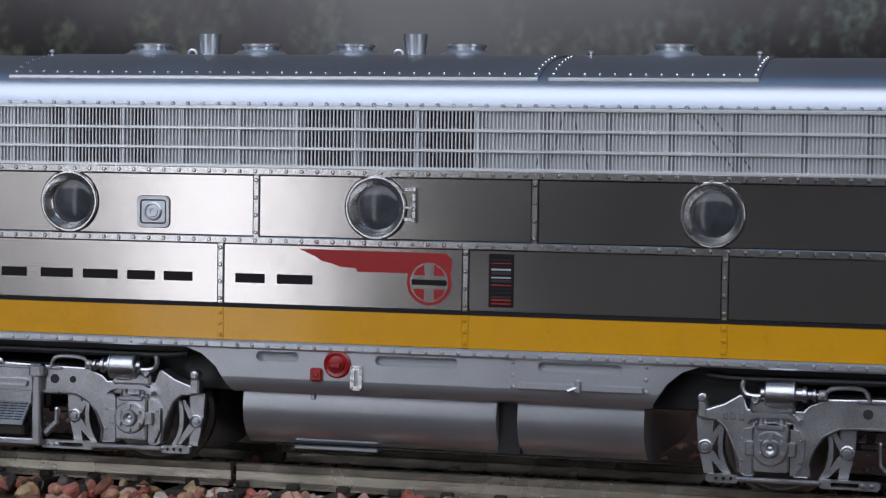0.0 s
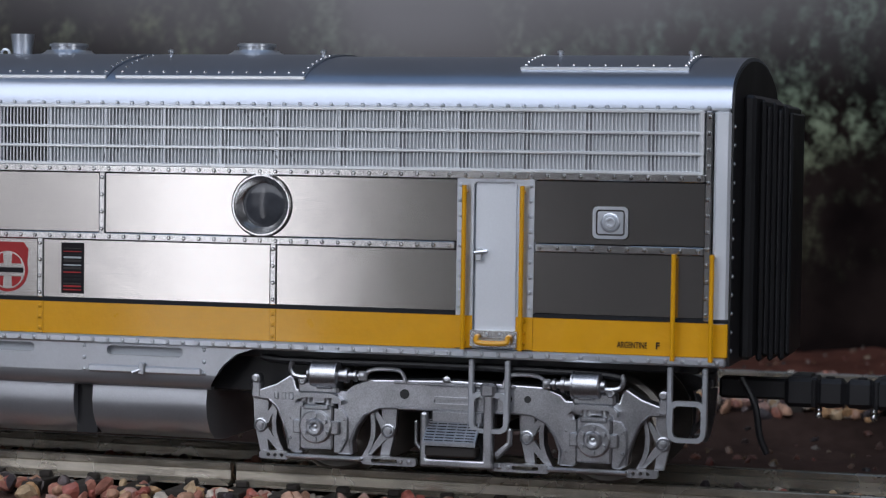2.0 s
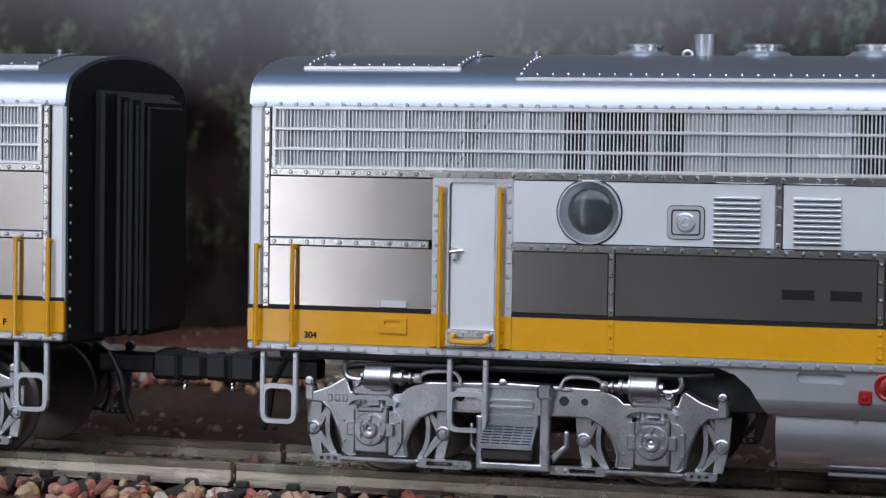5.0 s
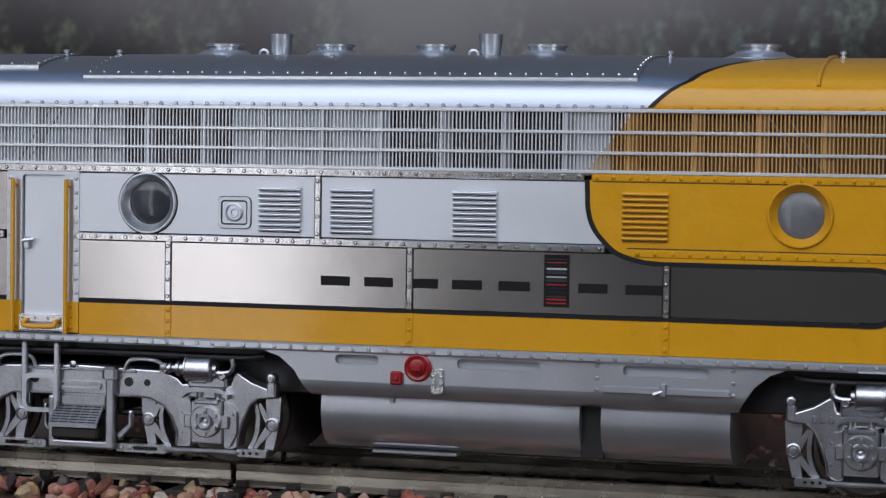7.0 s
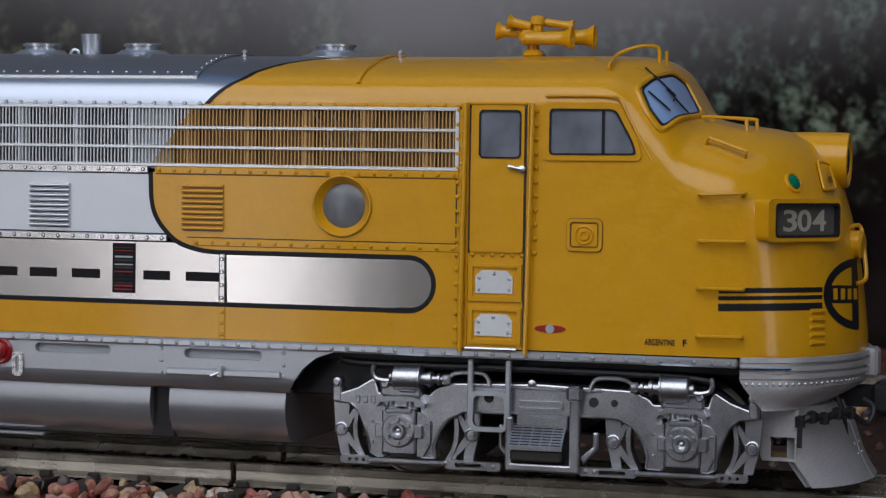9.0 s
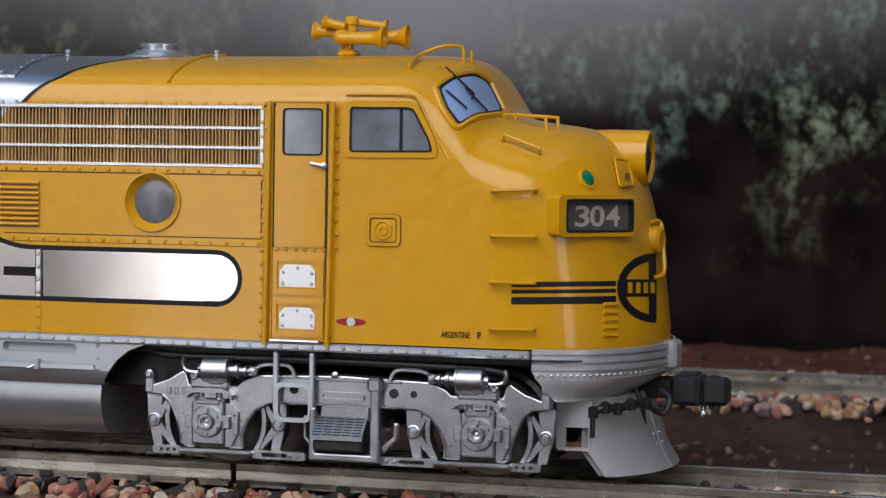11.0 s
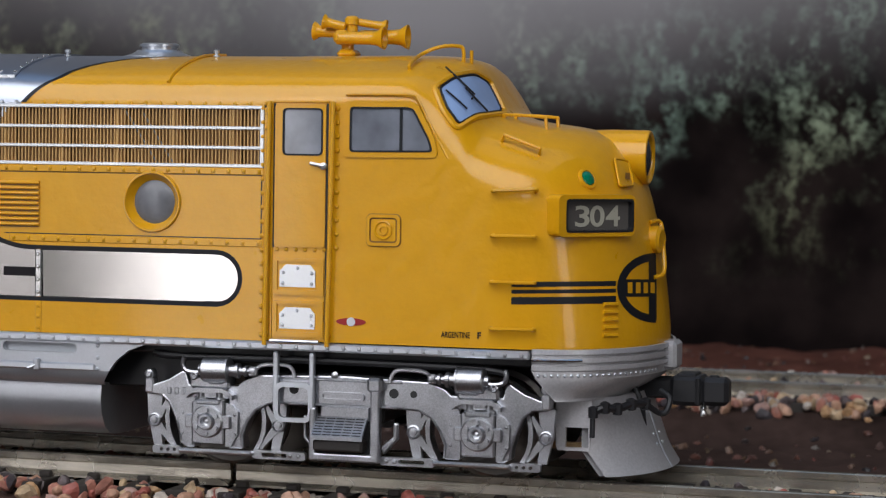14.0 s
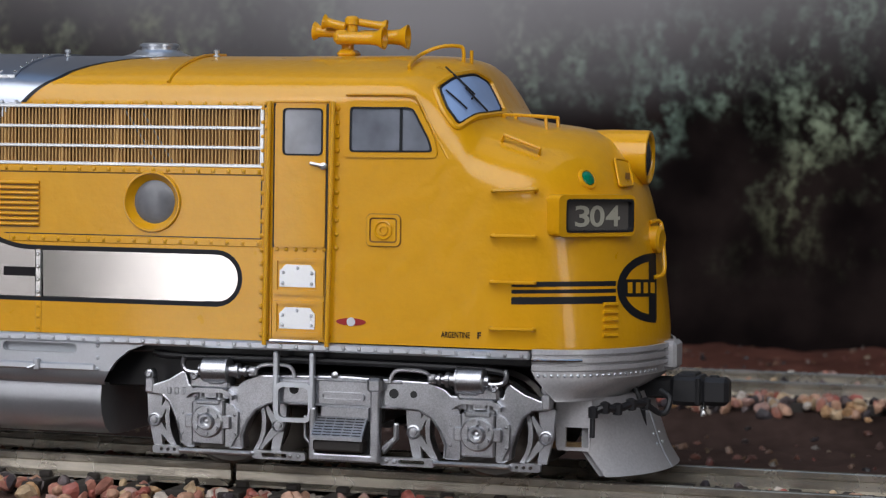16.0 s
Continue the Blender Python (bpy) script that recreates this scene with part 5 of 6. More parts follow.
TOP = [(44, 48.1), (56, 48.2), (60, 48.15), (61.5, 48.08), (63, 47.9), (64.3, 47.5), (65.4, 46.7), (66.5, 45.1), (67.5, 43.3), (68.4, 41.9), (69.3, 41.2), (70.5, 40.85), (72.5, 40.5), (77.5, 40.0), (80, 39.6),
       (82.5, 38.6), (84.3, 36.7), (85.5, 34.0), (86.3, 30), (86.8, 25.0)]
SHOULDER = [(44, 41.9), (59.5, 41.9), (61, 41.3), (63, 38.9), (65.5, 35.6), (68, 33.2), (72, 31.6), (78, 29.5), (83, 26.0), (86.7, 20.0)]
FRONT = 86.9


def nose_half(x):
    """Half the width of the nose in plan."""
    if x <= 69:
        return H
    t = (x - 69) / (FRONT - 69)
    return H * max(0.0, 1 - t ** 2.35) ** (1 / 2.0)


def nose_section(x, n=26):
    w, zt, zs = nose_half(x), curve_at(TOP, x), curve_at(SHOULDER, x)
    a = ease((x - 58) / 9)
    e1, e2 = 0.62 + 0.24 * a, 0.98 - 0.10 * a
    pts = [(w, 15.4 + (zs - 15.4) * i / 10) for i in range(10)]
    for i in range(n + 1):
        th = math.pi / 2 * i / n
        y = w * max(0.0, math.cos(th)) ** e1
        arch = zs + (zt - zs) * (roof_z(y * 18.5 / max(w, 0.1)) - 41.9) / 6.15
        pts.append((y, arch + a * (zs + (zt - zs) * math.sin(th) ** e2 - arch)))
    return pts


def nose_shell():
    xs = [44 + 0.75 * i for i in range(28)] + [65 + 0.4 * i for i in range(10)] + [69 + (FRONT - 0.02 - 69) * math.sin(math.pi / 2 * i / 34) for i in range(35)]
    rows = []
    for x in xs:
        s = nose_section(x)
        full = [(-y, z) for y, z in s] + [(y, z) for y, z in reversed(s[:-1])]
        rake = 0.11 * ease((x - 70) / 16)
        rows.append([(x - rake * max(0, z - 17), y, z) for y, z in full])
    b = Build()
    n = len(rows[0])
    for r in rows:
        b.v += r
    b.f = [(k * n + i, k * n + i + 1, (k + 1) * n + i + 1, (k + 1) * n + i) for k in range(len(rows) - 1) for i in range(n - 1)]
    b.f.append(tuple(range((len(rows) - 1) * n, len(rows) * n)))
    return b


GLANCE = Vector((-0.27, 0.962, -0.04)).normalized()


class Skin:
    """Lays plates and lines on the curved nose."""

    def __init__(self, b):
        self.tree = BVHTree.FromPolygons([Vector(v) for v in b.v], b.f)

    def at(self, x, z, plane=-9.0, lift=0.06, way=GLANCE):
        p = Vector((x, plane, z)) - way * 80
        hit, nrm, _, _ = self.tree.ray_cast(p, way)
        if hit is None:
            hit, nrm, _, _ = self.tree.find_nearest(Vector((x, plane, z)))
        if nrm.dot(way) > 0:
            nrm = -nrm
        return hit + nrm * lift

    def patch(self, outline, plane=-9.0, lift=0.06, rings=8):
        """A plate with that outline (x, z), laid on the skin."""
        cx = sum(p[0] for p in outline) / len(outline)
        cz = sum(p[1] for p in outline) / len(outline)
        n = len(outline)
        b = Build()
        b.v.append(tuple(self.at(cx, cz, plane, lift)))
        for k in range(1, rings + 1):
            t = k / rings
            b.v += [tuple(self.at(cx + (x - cx) * t, cz + (z - cz) * t, plane, lift)) for x, z in outline]
        b.f = [(0, 1 + i, 1 + (i + 1) % n) for i in range(n)]
        for k in range(rings - 1):
            o = 1 + k * n
            b.f += [(o + i, o + n + i, o + n + (i + 1) % n, o + (i + 1) % n) for i in range(n)]
        return b

    def strip(self, x0, x1, z0, z1, plane=-9.0, lift=0.06, n=24, m=2):
        """A band between two (start, end) heights, or one height each."""
        b = Build()
        for i in range(n + 1):
            x = x0 + (x1 - x0) * i / n
            for j in range(m + 1):
                b.v.append(tuple(self.at(x, z0(x) + (z1(x) - z0(x)) * j / m, plane, lift)))
        w = m + 1
        b.f = [(i * w + j, i * w + j + 1, (i + 1) * w + j + 1, (i + 1) * w + j) for i in range(n) for j in range(m)]
        return b

    def rim(self, outline, r, plane=-9.0, lift=0.05):
        pts = [self.at(x, z, plane, lift) for x, z in outline]
        return Build().tube(pts + [pts[0]], r, 7)


def dense(poly, k=5):
    out = []
    for i in range(len(poly)):
        a, c = poly[i], poly[(i + 1) % len(poly)]
        out += [(a[0] + (c[0] - a[0]) * t / k, a[1] + (c[1] - a[1]) * t / k) for t in range(k)]
    return out


def soften(poly, r, n=4):
    """Rounds the corners of a polygon."""
    out = []
    m = len(poly)
    for i in range(m):
        p, a, c = Vector(poly[i]), Vector(poly[i - 1]), Vector(poly[(i + 1) % m])
        d = min(r, (a - p).length * 0.45, (c - p).length * 0.45)
        s, e = p + (a - p).normalized() * d, p + (c - p).normalized() * d
        for k in range(n + 1):
            t = k / n
            q = s * (1 - t) ** 2 + p * 2 * t * (1 - t) + e * t * t
            out.append((q.x, q.y))
    return out


def cab(u):
    shell = nose_shell()
    skin = Skin(shell)
    nose = part("nose", shell, YELLOW, u, "smooth yellow streamlined cab and nose", 50)
    S = -18.5
    # cab door
    d = part("cab_door", Build().prism(soften(rect(45.3, 51.3, 26.0, 42.0), 0.4), -18.75, -18.4, [soften(rect(46.35, 50.8, 36.4, 41.4), 0.5)]), YELLOW, u, "yellow cab door with a glazed light")
    part("window_frame", Build().prism(soften(rect(46.2, 50.95, 36.25, 41.55), 0.6), -18.85, -18.6, [soften(rect(46.38, 50.77, 36.43, 41.37), 0.45)]), NAVY, d)
    part("glass", Build().box(46.3, 50.9, -18.66, -18.55, 36.3, 41.5), PANEG, d, "glazing with blue-grey reflections in its colour", 0)
    part("handle", Build().tube([(49.6, -19.1, 35.4), (51.2, -19.1, 35.1)], 0.2).lathe((51.1, -18.7, 35.1), (0, -1, 0), [(0, 0.4), (0.4, 0.4), (0.5, 0.2)], 12), SILVER, d)
    gr = Build()
    for x in (44.95, 51.7):
        gr.box(x - 0.12, x + 0.12, -18.7, -18.4, 15.6, 42.1, 0.05)
    gr.box(45, 51.6, -18.7, -18.4, 42.1, 42.4, 0.08)
    part("door_post", gr, YELLOW, u)
    # black strips paint the shade in the gaps beside door and grille
    part("door_gap_shade", Build().box(45.08, 45.28, -18.62, -18.4, 25.9, 42.05).box(51.32, 51.56, -18.62, -18.4, 15.6, 42.05), DARK, u, "", 0)
    part("door_gap_shade", Build().box(43.95, 44.14, -18.66, -18.3, 34.7, 41.8), DARK, u, "", 0)
    st = Build().rivets_z(52.6, -18.55, 26, 41.5, 1.5, 0.3).rivets_z(43.8, -18.6, 16, 41.5, 1.6, 0.3).rivets_x(45.6, 51.2, -18.6, 25.7, 1.1, 0.25)
    part("rivets", st, YELLOW, u)
    for z0, z1 in ((21.5, 24.0), (16.8, 19.2)):
        w = part("step_recess", Build().prism(rect(45.2, 51.2, z0 - 0.9, z1 + 0.7), -18.75, -18.4, [rect(45.7, 50.7, z0 - 0.35, z1 + 0.35)]), YELLOW, u)
        o = Build().prism([(46.0, z0), (50.2, z0), (50.2, z1 - 0.7), (49.6, z1), (46.7, z1), (46.0, z1 - 0.7)], -18.68, -18.4)
        p = part("kick_plate", o, TRIM, u, "bright riveted foot plate")
        rv = Build()
        for x, z in ((46.4, z0 + 0.4), (49.8, z0 + 0.4), (46.4, z1 - 0.9), (49.8, z1 - 0.9), (48.1, z1 - 0.35)):
            rv.rivet(x, -18.68, z, 0.22)
        part("rivets", rv, SILVER, p)
    part("step_bar", Build().tube([(45.0, -18.9, 15.4), (50.8, -18.9, 15.4)], 0.2), SILVER, u)
    for x, x2 in ((44.45, 44.75), (51.85, 52.25)):
        handrail(u, x, 16.2, 41.0, YELLOW, -19.2, x2)
    # cab side window
    win = [(54.15, 36.8), (63.6, 36.9), (63.2, 38.2), (61.4, 41.4), (60.9, 41.65), (54.15, 41.65)]
    hood = Build().prism(soften([(53.3, 36.1), (64.3, 36.2), (63.9, 38.3), (61.9, 42.1), (61.0, 42.45), (53.3, 42.4)], 0.8), -18.72, -18.35, [soften(win, 0.5)])
    wd = part("side_window", hood, YELLOW, u, "raised yellow window surround")
    part("glass", Build().prism(win, -18.6, -18.5), PANEG, wd, "glazing with blue-grey reflections in its colour", 0)
    part("gasket", Build().prism(soften([(54.05, 36.7), (63.7, 36.8), (63.3, 38.2), (61.5, 41.5), (60.9, 41.75), (54.05, 41.75)], 0.5), -18.78, -18.5, [soften([(54.25, 36.9), (63.42, 37.0), (63.05, 38.2), (61.35, 41.3), (60.85, 41.55), (54.25, 41.55)], 0.4)]).box(59.85, 60.15, -18.78, -18.5, 36.9, 41.6), NAVY, wd)
    part("drip_rail", Build().tube(smooth_path([(53.6, -18.6, 43.1), (60.6, -18.6, 43.1), (61.8, -18.5, 42.6), (63.0, -18.5, 40.4), (65.3, -18.4, 36.2)], 5), 0.15, 7), YELLOW, wd)
    marker_lamp(u, 58.1, 28.1, YELLOW)
    words(u, "ARGENTINE", 64.9, 16.45, 0.95, INKY, bold=0.01, width=3.3)
    words(u, "F", 69.0, 16.45, 1.0, INKY, bold=0.03)
    pl = part("builder_plate", Build().prism([(52.7 + 1.75 + 1.75 * math.cos(a * math.pi / 12), 17.8 + 0.42 * math.sin(a * math.pi / 12)) for a in range(24)], -18.58, -18.4), CRIM, u, "small red and silver oval plate", 0)
    part("disc", Build().cyl((54.45, -18.4, 17.8), (54.45, -18.62, 17.8), 0.5, 16), SILVER, pl)
    # windscreen
    pane = soften([(61.6, 43.6), (62.5, 41.4), (63.9, 39.6), (65.8, 40.9), (69.0, 41.7), (67.3, 45.0), (65.7, 45.7), (63.2, 44.9)], 0.5)
    ws = part("windscreen", skin.patch(pane, -9, 0.10, 10), SCREEN, u, "windscreen with a blue reflection in its colour", 60)
    part("gasket", skin.rim(pane, 0.14, -9, 0.12), NAVY, ws)
    cx, cz = 65.5, 43.0
    big = [(cx + (x - cx) * 1.16, cz + (z - cz) * 1.16) for x, z in pane]
    part("surround", skin.rim(big, 0.38, -9, 0.0), YELLOW, ws)
    for pts in (((62.2, 45.9), (63.6, 44.6), (65.4, 43.0), (65.1, 42.4)), ((64.3, 43.7), (65.3, 42.7), (66.9, 41.2)), ((62.2, 43.2), (63.4, 42.2), (64.6, 41.2))):
        part("wiper", Build().tube([skin.at(x, z, -9, 0.45) for x, z in pts], 0.12, 6), NAVY, ws)
    # nose details
    for z in (32.7, 27.8, 22.75, 17.65):
        a, c = skin.at(70.7, z, S, 0.05), skin.at(75.3, z, S, 0.05)
        a2, c2 = skin.at(70.8, z, S, 1.0), skin.at(75.2, z, S, 1.0)
        part("grab_iron", Build().tube(smooth_path([a, a2, a2 + (c2 - a2) * 0.5, c2, c], 4), 0.22, 8), YELLOW, u)
    part("grab_iron", Build().tube([skin.at(68.9, 37.9, -9, 0), skin.at(69.0, 37.9, -9, 0.9), skin.at(73.1, 36.5, -9, 0.9), skin.at(73.2, 36.5, -9, 0)], 0.22, 8), YELLOW, u)
    for y0 in (-8.0, -5.4):
        zz = 41.0
        x0 = 69.0 + (y0 + 8) * 0.3
        part("grab_iron", Build().tube(smooth_path([(x0, y0, 38.6), (x0, y0, zz - 0.1), (x0 + 0.4, y0, zz + 0.2), (x0 + 4.5, y0, zz - 0.0), (x0 + 4.9, y0, zz - 0.4), (x0 + 5.0, y0, 38.4)], 4), 0.2, 8), YELLOW, u)
    part("grab_iron", Build().tube(smooth_path([skin.at(58.1, 45.8, -9, 0), skin.at(58.2, 46.0, -9, 0.5), (59.6, -9.5, 48.0), (61.6, -8.5, 48.9), (63.4, -7.0, 49.0), (63.8, -6.8, 48.4), (63.8, -6.8, 47.0)], 5), 0.22, 8), YELLOW, u)
    part("grab_post", Build().cyl((64.4, -5.5, 46.0), (64.4, -5.5, 48.6), 0.22, 10), YELLOW, u)
    # headlight housing
    hl = Build()
    hl.lathe((78.0, 0, 36.7), (1, 0, -0.02), [(0, 3.0), (2.0, 3.1), (5.9, 3.15), (6.4, 3.1), (6.5, 2.9), (6.3, 2.6), (5.6, 2.4), (5.6, 0)], 40)
    hd = part("headlight", hl, YELLOW, u, "round yellow headlight housing")
    part("lens", Build().lathe((83.8, 0, 36.6), (1, 0, 0), [(0, 2.3), (0.3, 2.2), (0.6, 1.2), (0.7, 0)], 28), GLASS, hd)
    hatch = soften([(80.9, 36.2), (82.6, 36.0), (83.2, 33.3), (81.4, 33.1)], 0.3)
    part("hatch", skin.patch(hatch, -5, 0.35, 5), YELLOW, u, "", 40)
    part("hatch_rim", skin.rim(hatch, 0.16, -5, 0.35), YELLOW, u)
    part("hatch_latch", skin.patch(rect(82.0, 82.6, 33.9, 34.6), -5, 0.5, 3), YDARK, u)
    # class lamp
    c0 = skin.at(79.6, 34.1, -12, 0.0)
    nn = (skin.at(79.6, 34.1, -12, 1.0) - c0)
    cl = part("class_lamp", Build().lathe(c0, nn, [(0, 1.25), (0.25, 1.2), (0.3, 0.95), (0.15, 0.85), (0.15, 0)], 24), YELLOW, u)
    part("lens", Build().lathe(c0 + nn * 0.1, nn, [(0, 0.88), (0.2, 0.8), (0.4, 0.4), (0.45, 0)], 20), GREEN, cl, "green glass lens")
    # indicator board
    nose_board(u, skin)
    # stripes and the round mark on the nose
    slope = lambda z: (lambda x: z + 0.029 * (x - 72.8))
    for z0, z1 in ((22.24, 22.8), (21.5, 21.93), (20.32, 21.13)):
        part("nose_stripe", skin.strip(72.8, 84.95, slope(z0), slope(z1), S, 0.03), NAVY, u, "", 60)
    mark(u, skin)
    for i in range(5):
        z = 20.2 - i * 0.85
        a, c = skin.at(81.3, z, -11, 0.1), skin.at(83.0, z + 0.05, -11, 0.1)
        part("vent_louvre", Build().tube([a, a + (c - a) * 0.5, c], 0.26, 7), YELLOW, u)
    # grab with lamp ring on the nose front
    p = [skin.at(x, z, -3, l) for x, z, l in ((85.1, 29.2, 0.1), (85.7, 29.0, 0.9), (86.0, 26.0, 0.9), (86.0, 23.4, 0.9), (85.5, 22.9, 0.1))]
    part("grab_iron", Build().tube(smooth_path(p, 4), 0.25, 8), YELLOW, u)
    part("door_lamp", Build().lathe((84.6, -2.0, 27.2), (1, -0.15, 0), [(0, 1.6), (1.6, 1.6), (1.9, 1.2), (1.9, 0)], 20), YELLOW, u)
    horns(u)
    pilot(u)


def mark(u, skin):
    """A quartered ring on the nose, as plain shapes."""
    cx, cz, r = 87.5, 22.0, 3.95
    ring = Build()
    pts_o = [(cx + 5.1 * math.cos(a), cz + r * math.sin(a)) for a in [math.pi * (0.5 + i / 40) for i in range(41)]]
    pts_i = [(cx + 4.2 * math.cos(a), cz + (r - 0.9) * math.sin(a)) for a in [math.pi * (0.5 + i / 40) for i in range(41)]]
    for (a, b2), (c, d) in zip(pts_o, pts_i):
        for k in range(3):
            t = k / 2
            ring.v.append(tuple(skin.at(a + (c - a) * t, b2 + (d - b2) * t, -9, 0.05)))
    ring.f = [(i * 3 + k, i * 3 + k + 1, i * 3 + k + 4, i * 3 + k + 3) for i in range(40) for k in (0, 1)]
    o = part("nose_mark", ring, NAVY, u, "dark quartered ring mark on the nose", 60)
    flat = lambda z: (lambda x: z)
    part("bar", skin.strip(83.2, 87.5, flat(21.0), flat(22.95), -9, 0.04, 14), NAVY, o, "", 60)
    part("post", skin.strip(86.5, 87.6, flat(18.3), flat(25.8), -9, 0.045, 8, 14), NAVY, o, "", 60)
    for x in (83.7, 84.75, 85.75, 86.7):
        part("lettering_bar", skin.strip(x, x + 0.6, flat(21.4), flat(22.6), -9, 0.08, 3, 4), YELLOW, o, "", 60)


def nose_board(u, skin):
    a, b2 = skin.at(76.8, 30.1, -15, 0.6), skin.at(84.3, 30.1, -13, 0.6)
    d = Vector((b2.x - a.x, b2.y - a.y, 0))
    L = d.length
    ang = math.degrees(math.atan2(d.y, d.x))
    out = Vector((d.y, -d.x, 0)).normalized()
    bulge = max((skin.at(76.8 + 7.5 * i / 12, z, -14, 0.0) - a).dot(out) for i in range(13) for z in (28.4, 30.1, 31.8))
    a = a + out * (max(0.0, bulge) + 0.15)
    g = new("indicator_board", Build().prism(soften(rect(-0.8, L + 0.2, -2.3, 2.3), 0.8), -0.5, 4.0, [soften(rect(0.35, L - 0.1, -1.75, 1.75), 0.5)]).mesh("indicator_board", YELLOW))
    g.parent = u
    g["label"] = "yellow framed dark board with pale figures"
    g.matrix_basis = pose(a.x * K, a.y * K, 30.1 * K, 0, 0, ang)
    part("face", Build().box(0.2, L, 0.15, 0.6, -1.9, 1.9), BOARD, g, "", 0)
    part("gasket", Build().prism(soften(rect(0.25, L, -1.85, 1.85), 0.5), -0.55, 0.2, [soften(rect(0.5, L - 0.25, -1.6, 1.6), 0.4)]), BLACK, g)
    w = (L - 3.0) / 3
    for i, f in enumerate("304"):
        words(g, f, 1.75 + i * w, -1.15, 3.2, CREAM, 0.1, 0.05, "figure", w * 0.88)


def horns(u):
    h = Build().box(46.6, 48.9, -1.4, 1.4, 47.9, 48.9, 0.4).cyl((47.6, 0, 48.6), (47.6, 0, 50.0), 0.75, 18)
    h.box(46.3, 48.2, -2.0, 1.6, 49.5, 51.2, 0.45).lathe((48.1, 0, 50.6), (0, 0, 1), [(0, 0.7), (1.2, 0.7), (1.3, 0.9), (2.0, 0.9), (2.3, 0.6), (2.4, 0)], 18)
    h = part("air_horn", h, YELLOW, u, "yellow roof horn cluster with flared bells")
    bell = [(0, 0.35), (0.03, 0.52), (0.15, 0.55), (0.70, 0.57), (0.85, 0.66), (0.94, 0.90), (1.0, 1.0), (1.0, 0.86), (0.92, 0.62), (0.88, 0)]
    for a, e, r in (((47.0, -1.6, 50.25), (52.7, -1.7, 50.2), 1.35), ((48.6, 1.1, 50.5), (54.7, 1.4, 50.5), 1.5), ((48.3, 0.3, 52.3), (52.2, 0.7, 51.7), 0.85),
                    ((47.0, 0.4, 50.9), (43.2, 0.6, 51.2), 1.12), ((47.6, -0.9, 51.6), (44.9, -1.0, 52.2), 0.95)):
        a, e = Vector(a), Vector(e)
        part("bell", Build().lathe(a, e - a, [(t * (e - a).length, q * r) for t, q in bell], 28), YELLOW, h)


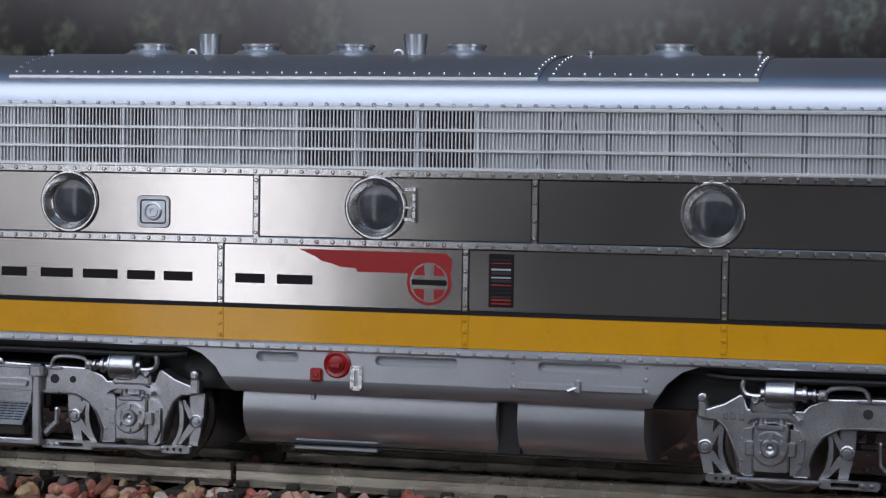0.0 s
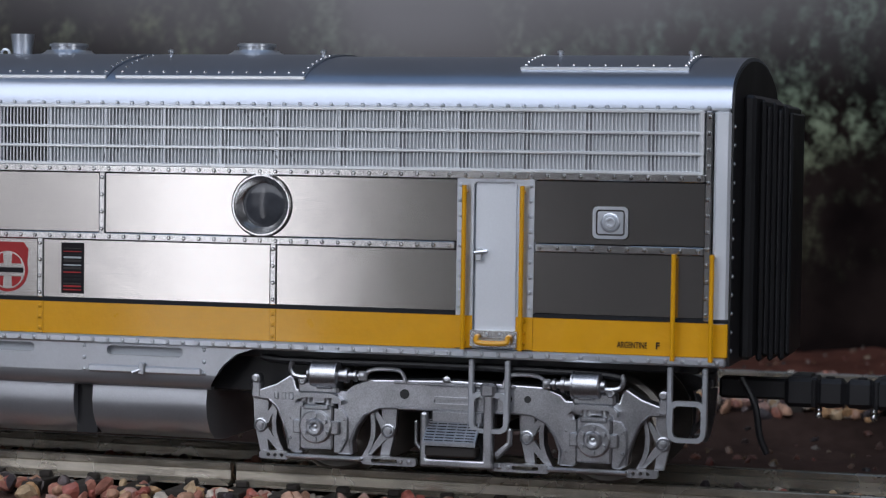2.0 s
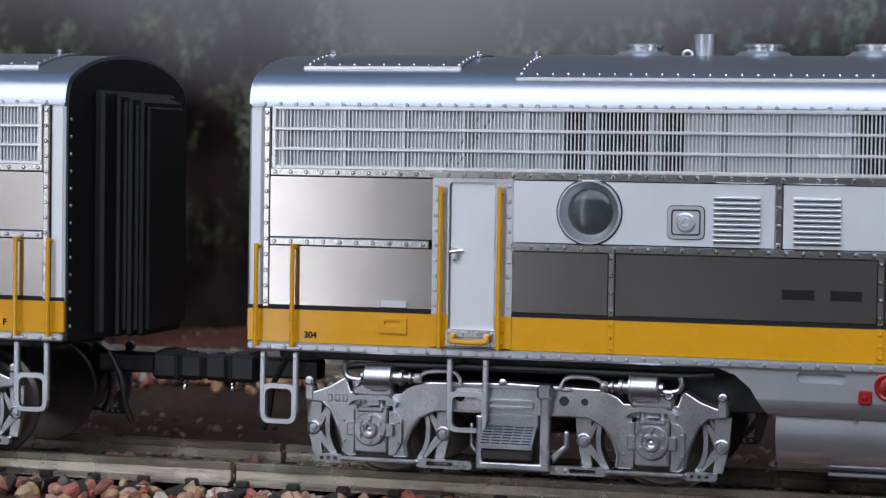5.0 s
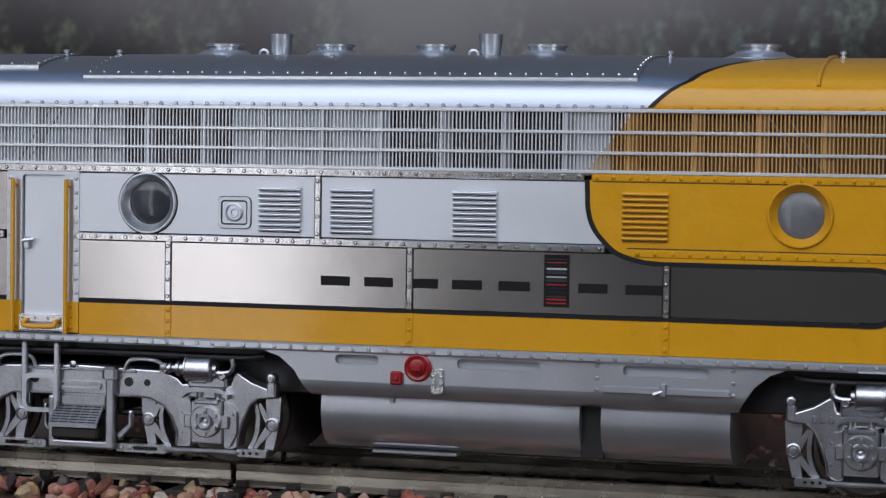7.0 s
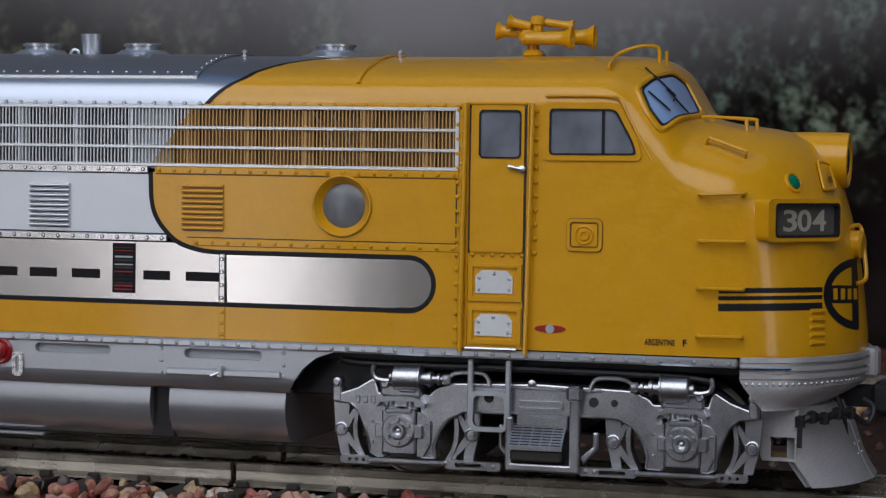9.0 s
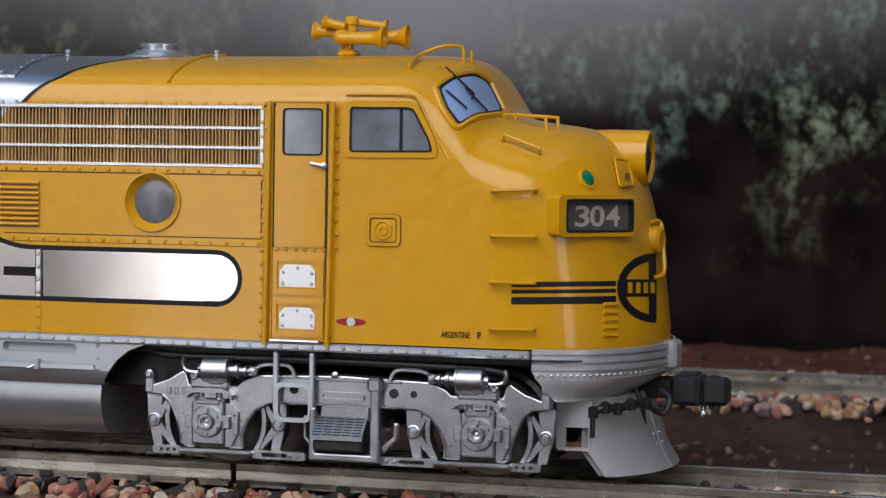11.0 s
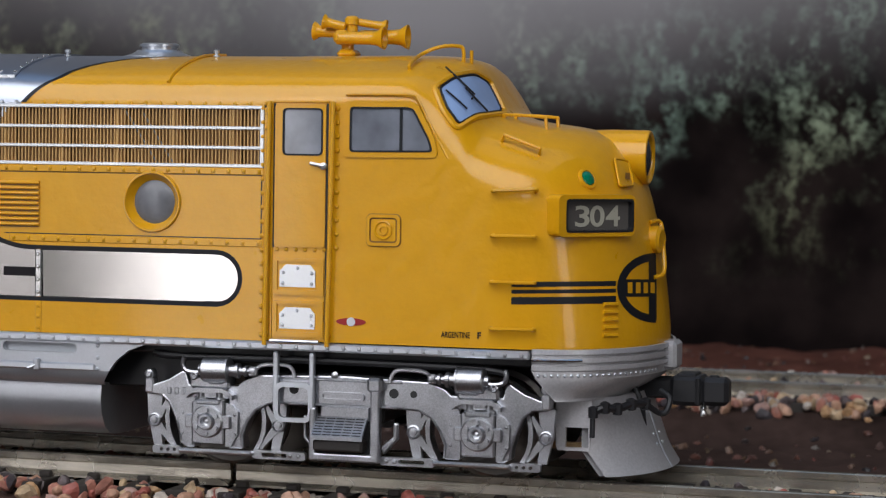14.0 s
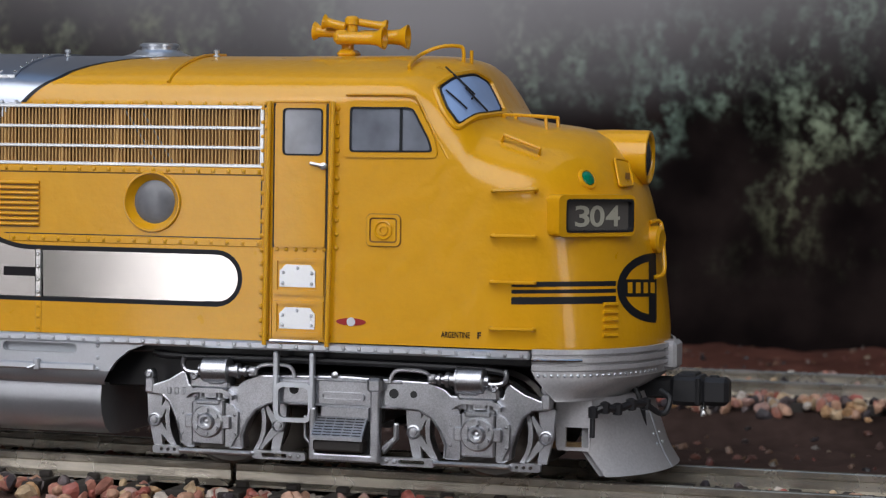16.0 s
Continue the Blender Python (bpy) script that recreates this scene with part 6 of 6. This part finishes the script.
def pilot(u):
    """The ribbed silver apron, the plough and the front coupler."""
    def wrap(z, grow, n=30, x_back=69.0, front=FRONT, pw=2.35):
        out = []
        for i in range(n + 1):
            t = math.sin(math.pi / 2 * i / n)
            x = x_back + (front + grow - x_back) * t
            out.append((max(x, 75.2 + max(0.0, 12.9 - z) * 0.75), (H + grow * 0.3) * max(0.0, 1 - t ** pw) ** 0.5, z))
        return [(x, -y, z) for x, y, z in out] + [(x, y, z) for x, y, z in reversed(out[:-1])]
    def loft(rows):
        b = Build()
        n = len(rows[0])
        for r in rows:
            b.v += r
        b.f = [(k * n + i, k * n + i + 1, (k + 1) * n + i + 1, (k + 1) * n + i) for k in range(len(rows) - 1) for i in range(n - 1)]
        return b
    rows = []
    for z, g in ((15.5, 0.2), (15.45, 0.55), (14.95, 0.6), (14.85, 0.05), (14.65, 0.05), (14.55, 0.6), (14.05, 0.6), (13.95, 0.05), (13.75, 0.05), (13.65, 0.6), (13.2, 0.6), (13.05, 0.1), (12.2, 0.1), (11.5, -0.6), (10.8, -1.8), (10.0, -3.2), (9.7, -3.4)):
        xb = 73.0 if z > 12.5 else 73.0 + (12.5 - z) * 1.0
        rows.append(wrap(z, g, x_back=xb))
    ap = part("apron", loft(rows), DULL, u, "ribbed silver apron under the nose", 30)
    rv = Build()
    for i in range(4, 26):
        q = wrap(12.6, 0.12, x_back=73.0)[i]
        nx = Vector((q[0] - 66, q[1], 0)).normalized()
        rv.rivet(q[0], q[1], q[2], 0.25, nx)
    part("rivets", rv, SILVER, ap)
    bar = wrap(14.3, 1.0, x_back=73.0)
    part("grab_bar", Build().tube([bar[i] for i in range(2, 11)], 0.17, 6), BRIGHT, ap, "bright wire grab bar")
    part("end_box", Build().box(84.5, 88.3, -2.2, 2.2, 12.3, 15.6, 0.4), DULL, ap)
    pl = []
    for z, xf, w in ((9.8, 84.5, 13.0), (7.5, 85.4, 13.2), (5.0, 86.3, 13.4), (3.9, 86.7, 13.5), (2.6, 87.3, 13.6), (1.2, 88.2, 13.6)):
        r = []
        for i in range(25):
            t = i / 24
            y = -w + w * 2 * t
            xb = 80.5 + max(0.0, 4 - z) * 0.75
            r.append((xb + (xf - xb) * max(0, 1 - (abs(y) / w) ** 2.1) ** 0.75, y, z))
        pl.append(r)
    b = loft(pl)
    inner = [[(x - 0.8, y * 0.96, z) for x, y, z in r] for r in pl]
    b2 = loft(inner)
    b.add(b2.v, b2.f)
    p = part("plough", b, DULL, u, "curved silver snow plough", 40)
    seam = Build().tube([(r[10][0], r[10][1] - 0.02, r[10][2]) for r in pl[1:]], 0.13, 6)
    for r in pl[1:4]:
        for k in (9, 11):
            seam.rivet(r[k][0], r[k][1], r[k][2], 0.24, Vector((0.75, -0.66, 0)))
    part("seam", seam, SILVER, p, "riveted seam down the plough")
    part("side_plate", Build().prism([(76.9, 10.4), (81.0, 10.4), (80.75, 3.95), (77.1, 3.95), (76.9, 4.6)], -13.5, -12.9, [rect(78.0, 80.62, 4.3, 6.55)]), DULL, p)
    part("bracket", Build().box(76.0, 79.8, -11.6, -11.2, 3.9, 4.7, 0.1), RUST, p)
    hose = Build()
    q = [(81.2, -14.1, 8.4), (82.4, -13.4, 8.9), (83.6, -12.4, 8.7), (84.8, -10.6, 9.1), (86.0, -8.4, 9.0)]
    hose.tube(smooth_path(q, 4), 0.45, 8)
    for x, y, z in q:
        hose.lathe((x, y, z - 0.7), (0, 0, 1), [(0, 0.3), (0.1, 0.55), (1.2, 0.6), (1.4, 0.2)], 8)
    hose.tube([(81.2, -14.2, 8.5), (81.2, -14.4, 5.6)], 0.3, 8)
    hose.tube(smooth_path([(86.0, -8.4, 9.0), (87.2, -7.0, 7.9), (88.0, -6.5, 8.0), (88.2, -5.5, 9.4), (87.0, -5.0, 10.2)], 5), 0.35, 8)
    part("air_hose", hose, BLACK, u, "black train-line hoses")
    coupler(u, 1, 10.0)


BOOSTER = booster()
CAB = cab_unit()


def motions():
    """The two units roll backwards along the track together and come to rest; their wheels turn."""
    def place(dx):
        return [(t, pose((dx + s) * K, 0, RAIL * K)) for t, s in WAY]
    walk(BOOSTER, place(-68.65))
    walk(CAB, place(120.15))
    for w, x in WHEELS:
        fine = []
        for (t0, a), (t1, c) in zip(WAY, WAY[1:]):
            n = max(1, math.ceil(abs(c - a) / 5.8 / 1.2))
            for i in range(n):
                f = i / n
                fine.append((t0 + (t1 - t0) * f, pose(x * K, 0, 5.8 * K, 0, math.degrees((a + (c - a) * f) / 5.8), 0)))
        fine.append((16.0, pose(x * K, 0, 5.8 * K, 0, math.degrees(WAY[-1][1] / 5.8), 0)))
        walk(w, fine)


motions()
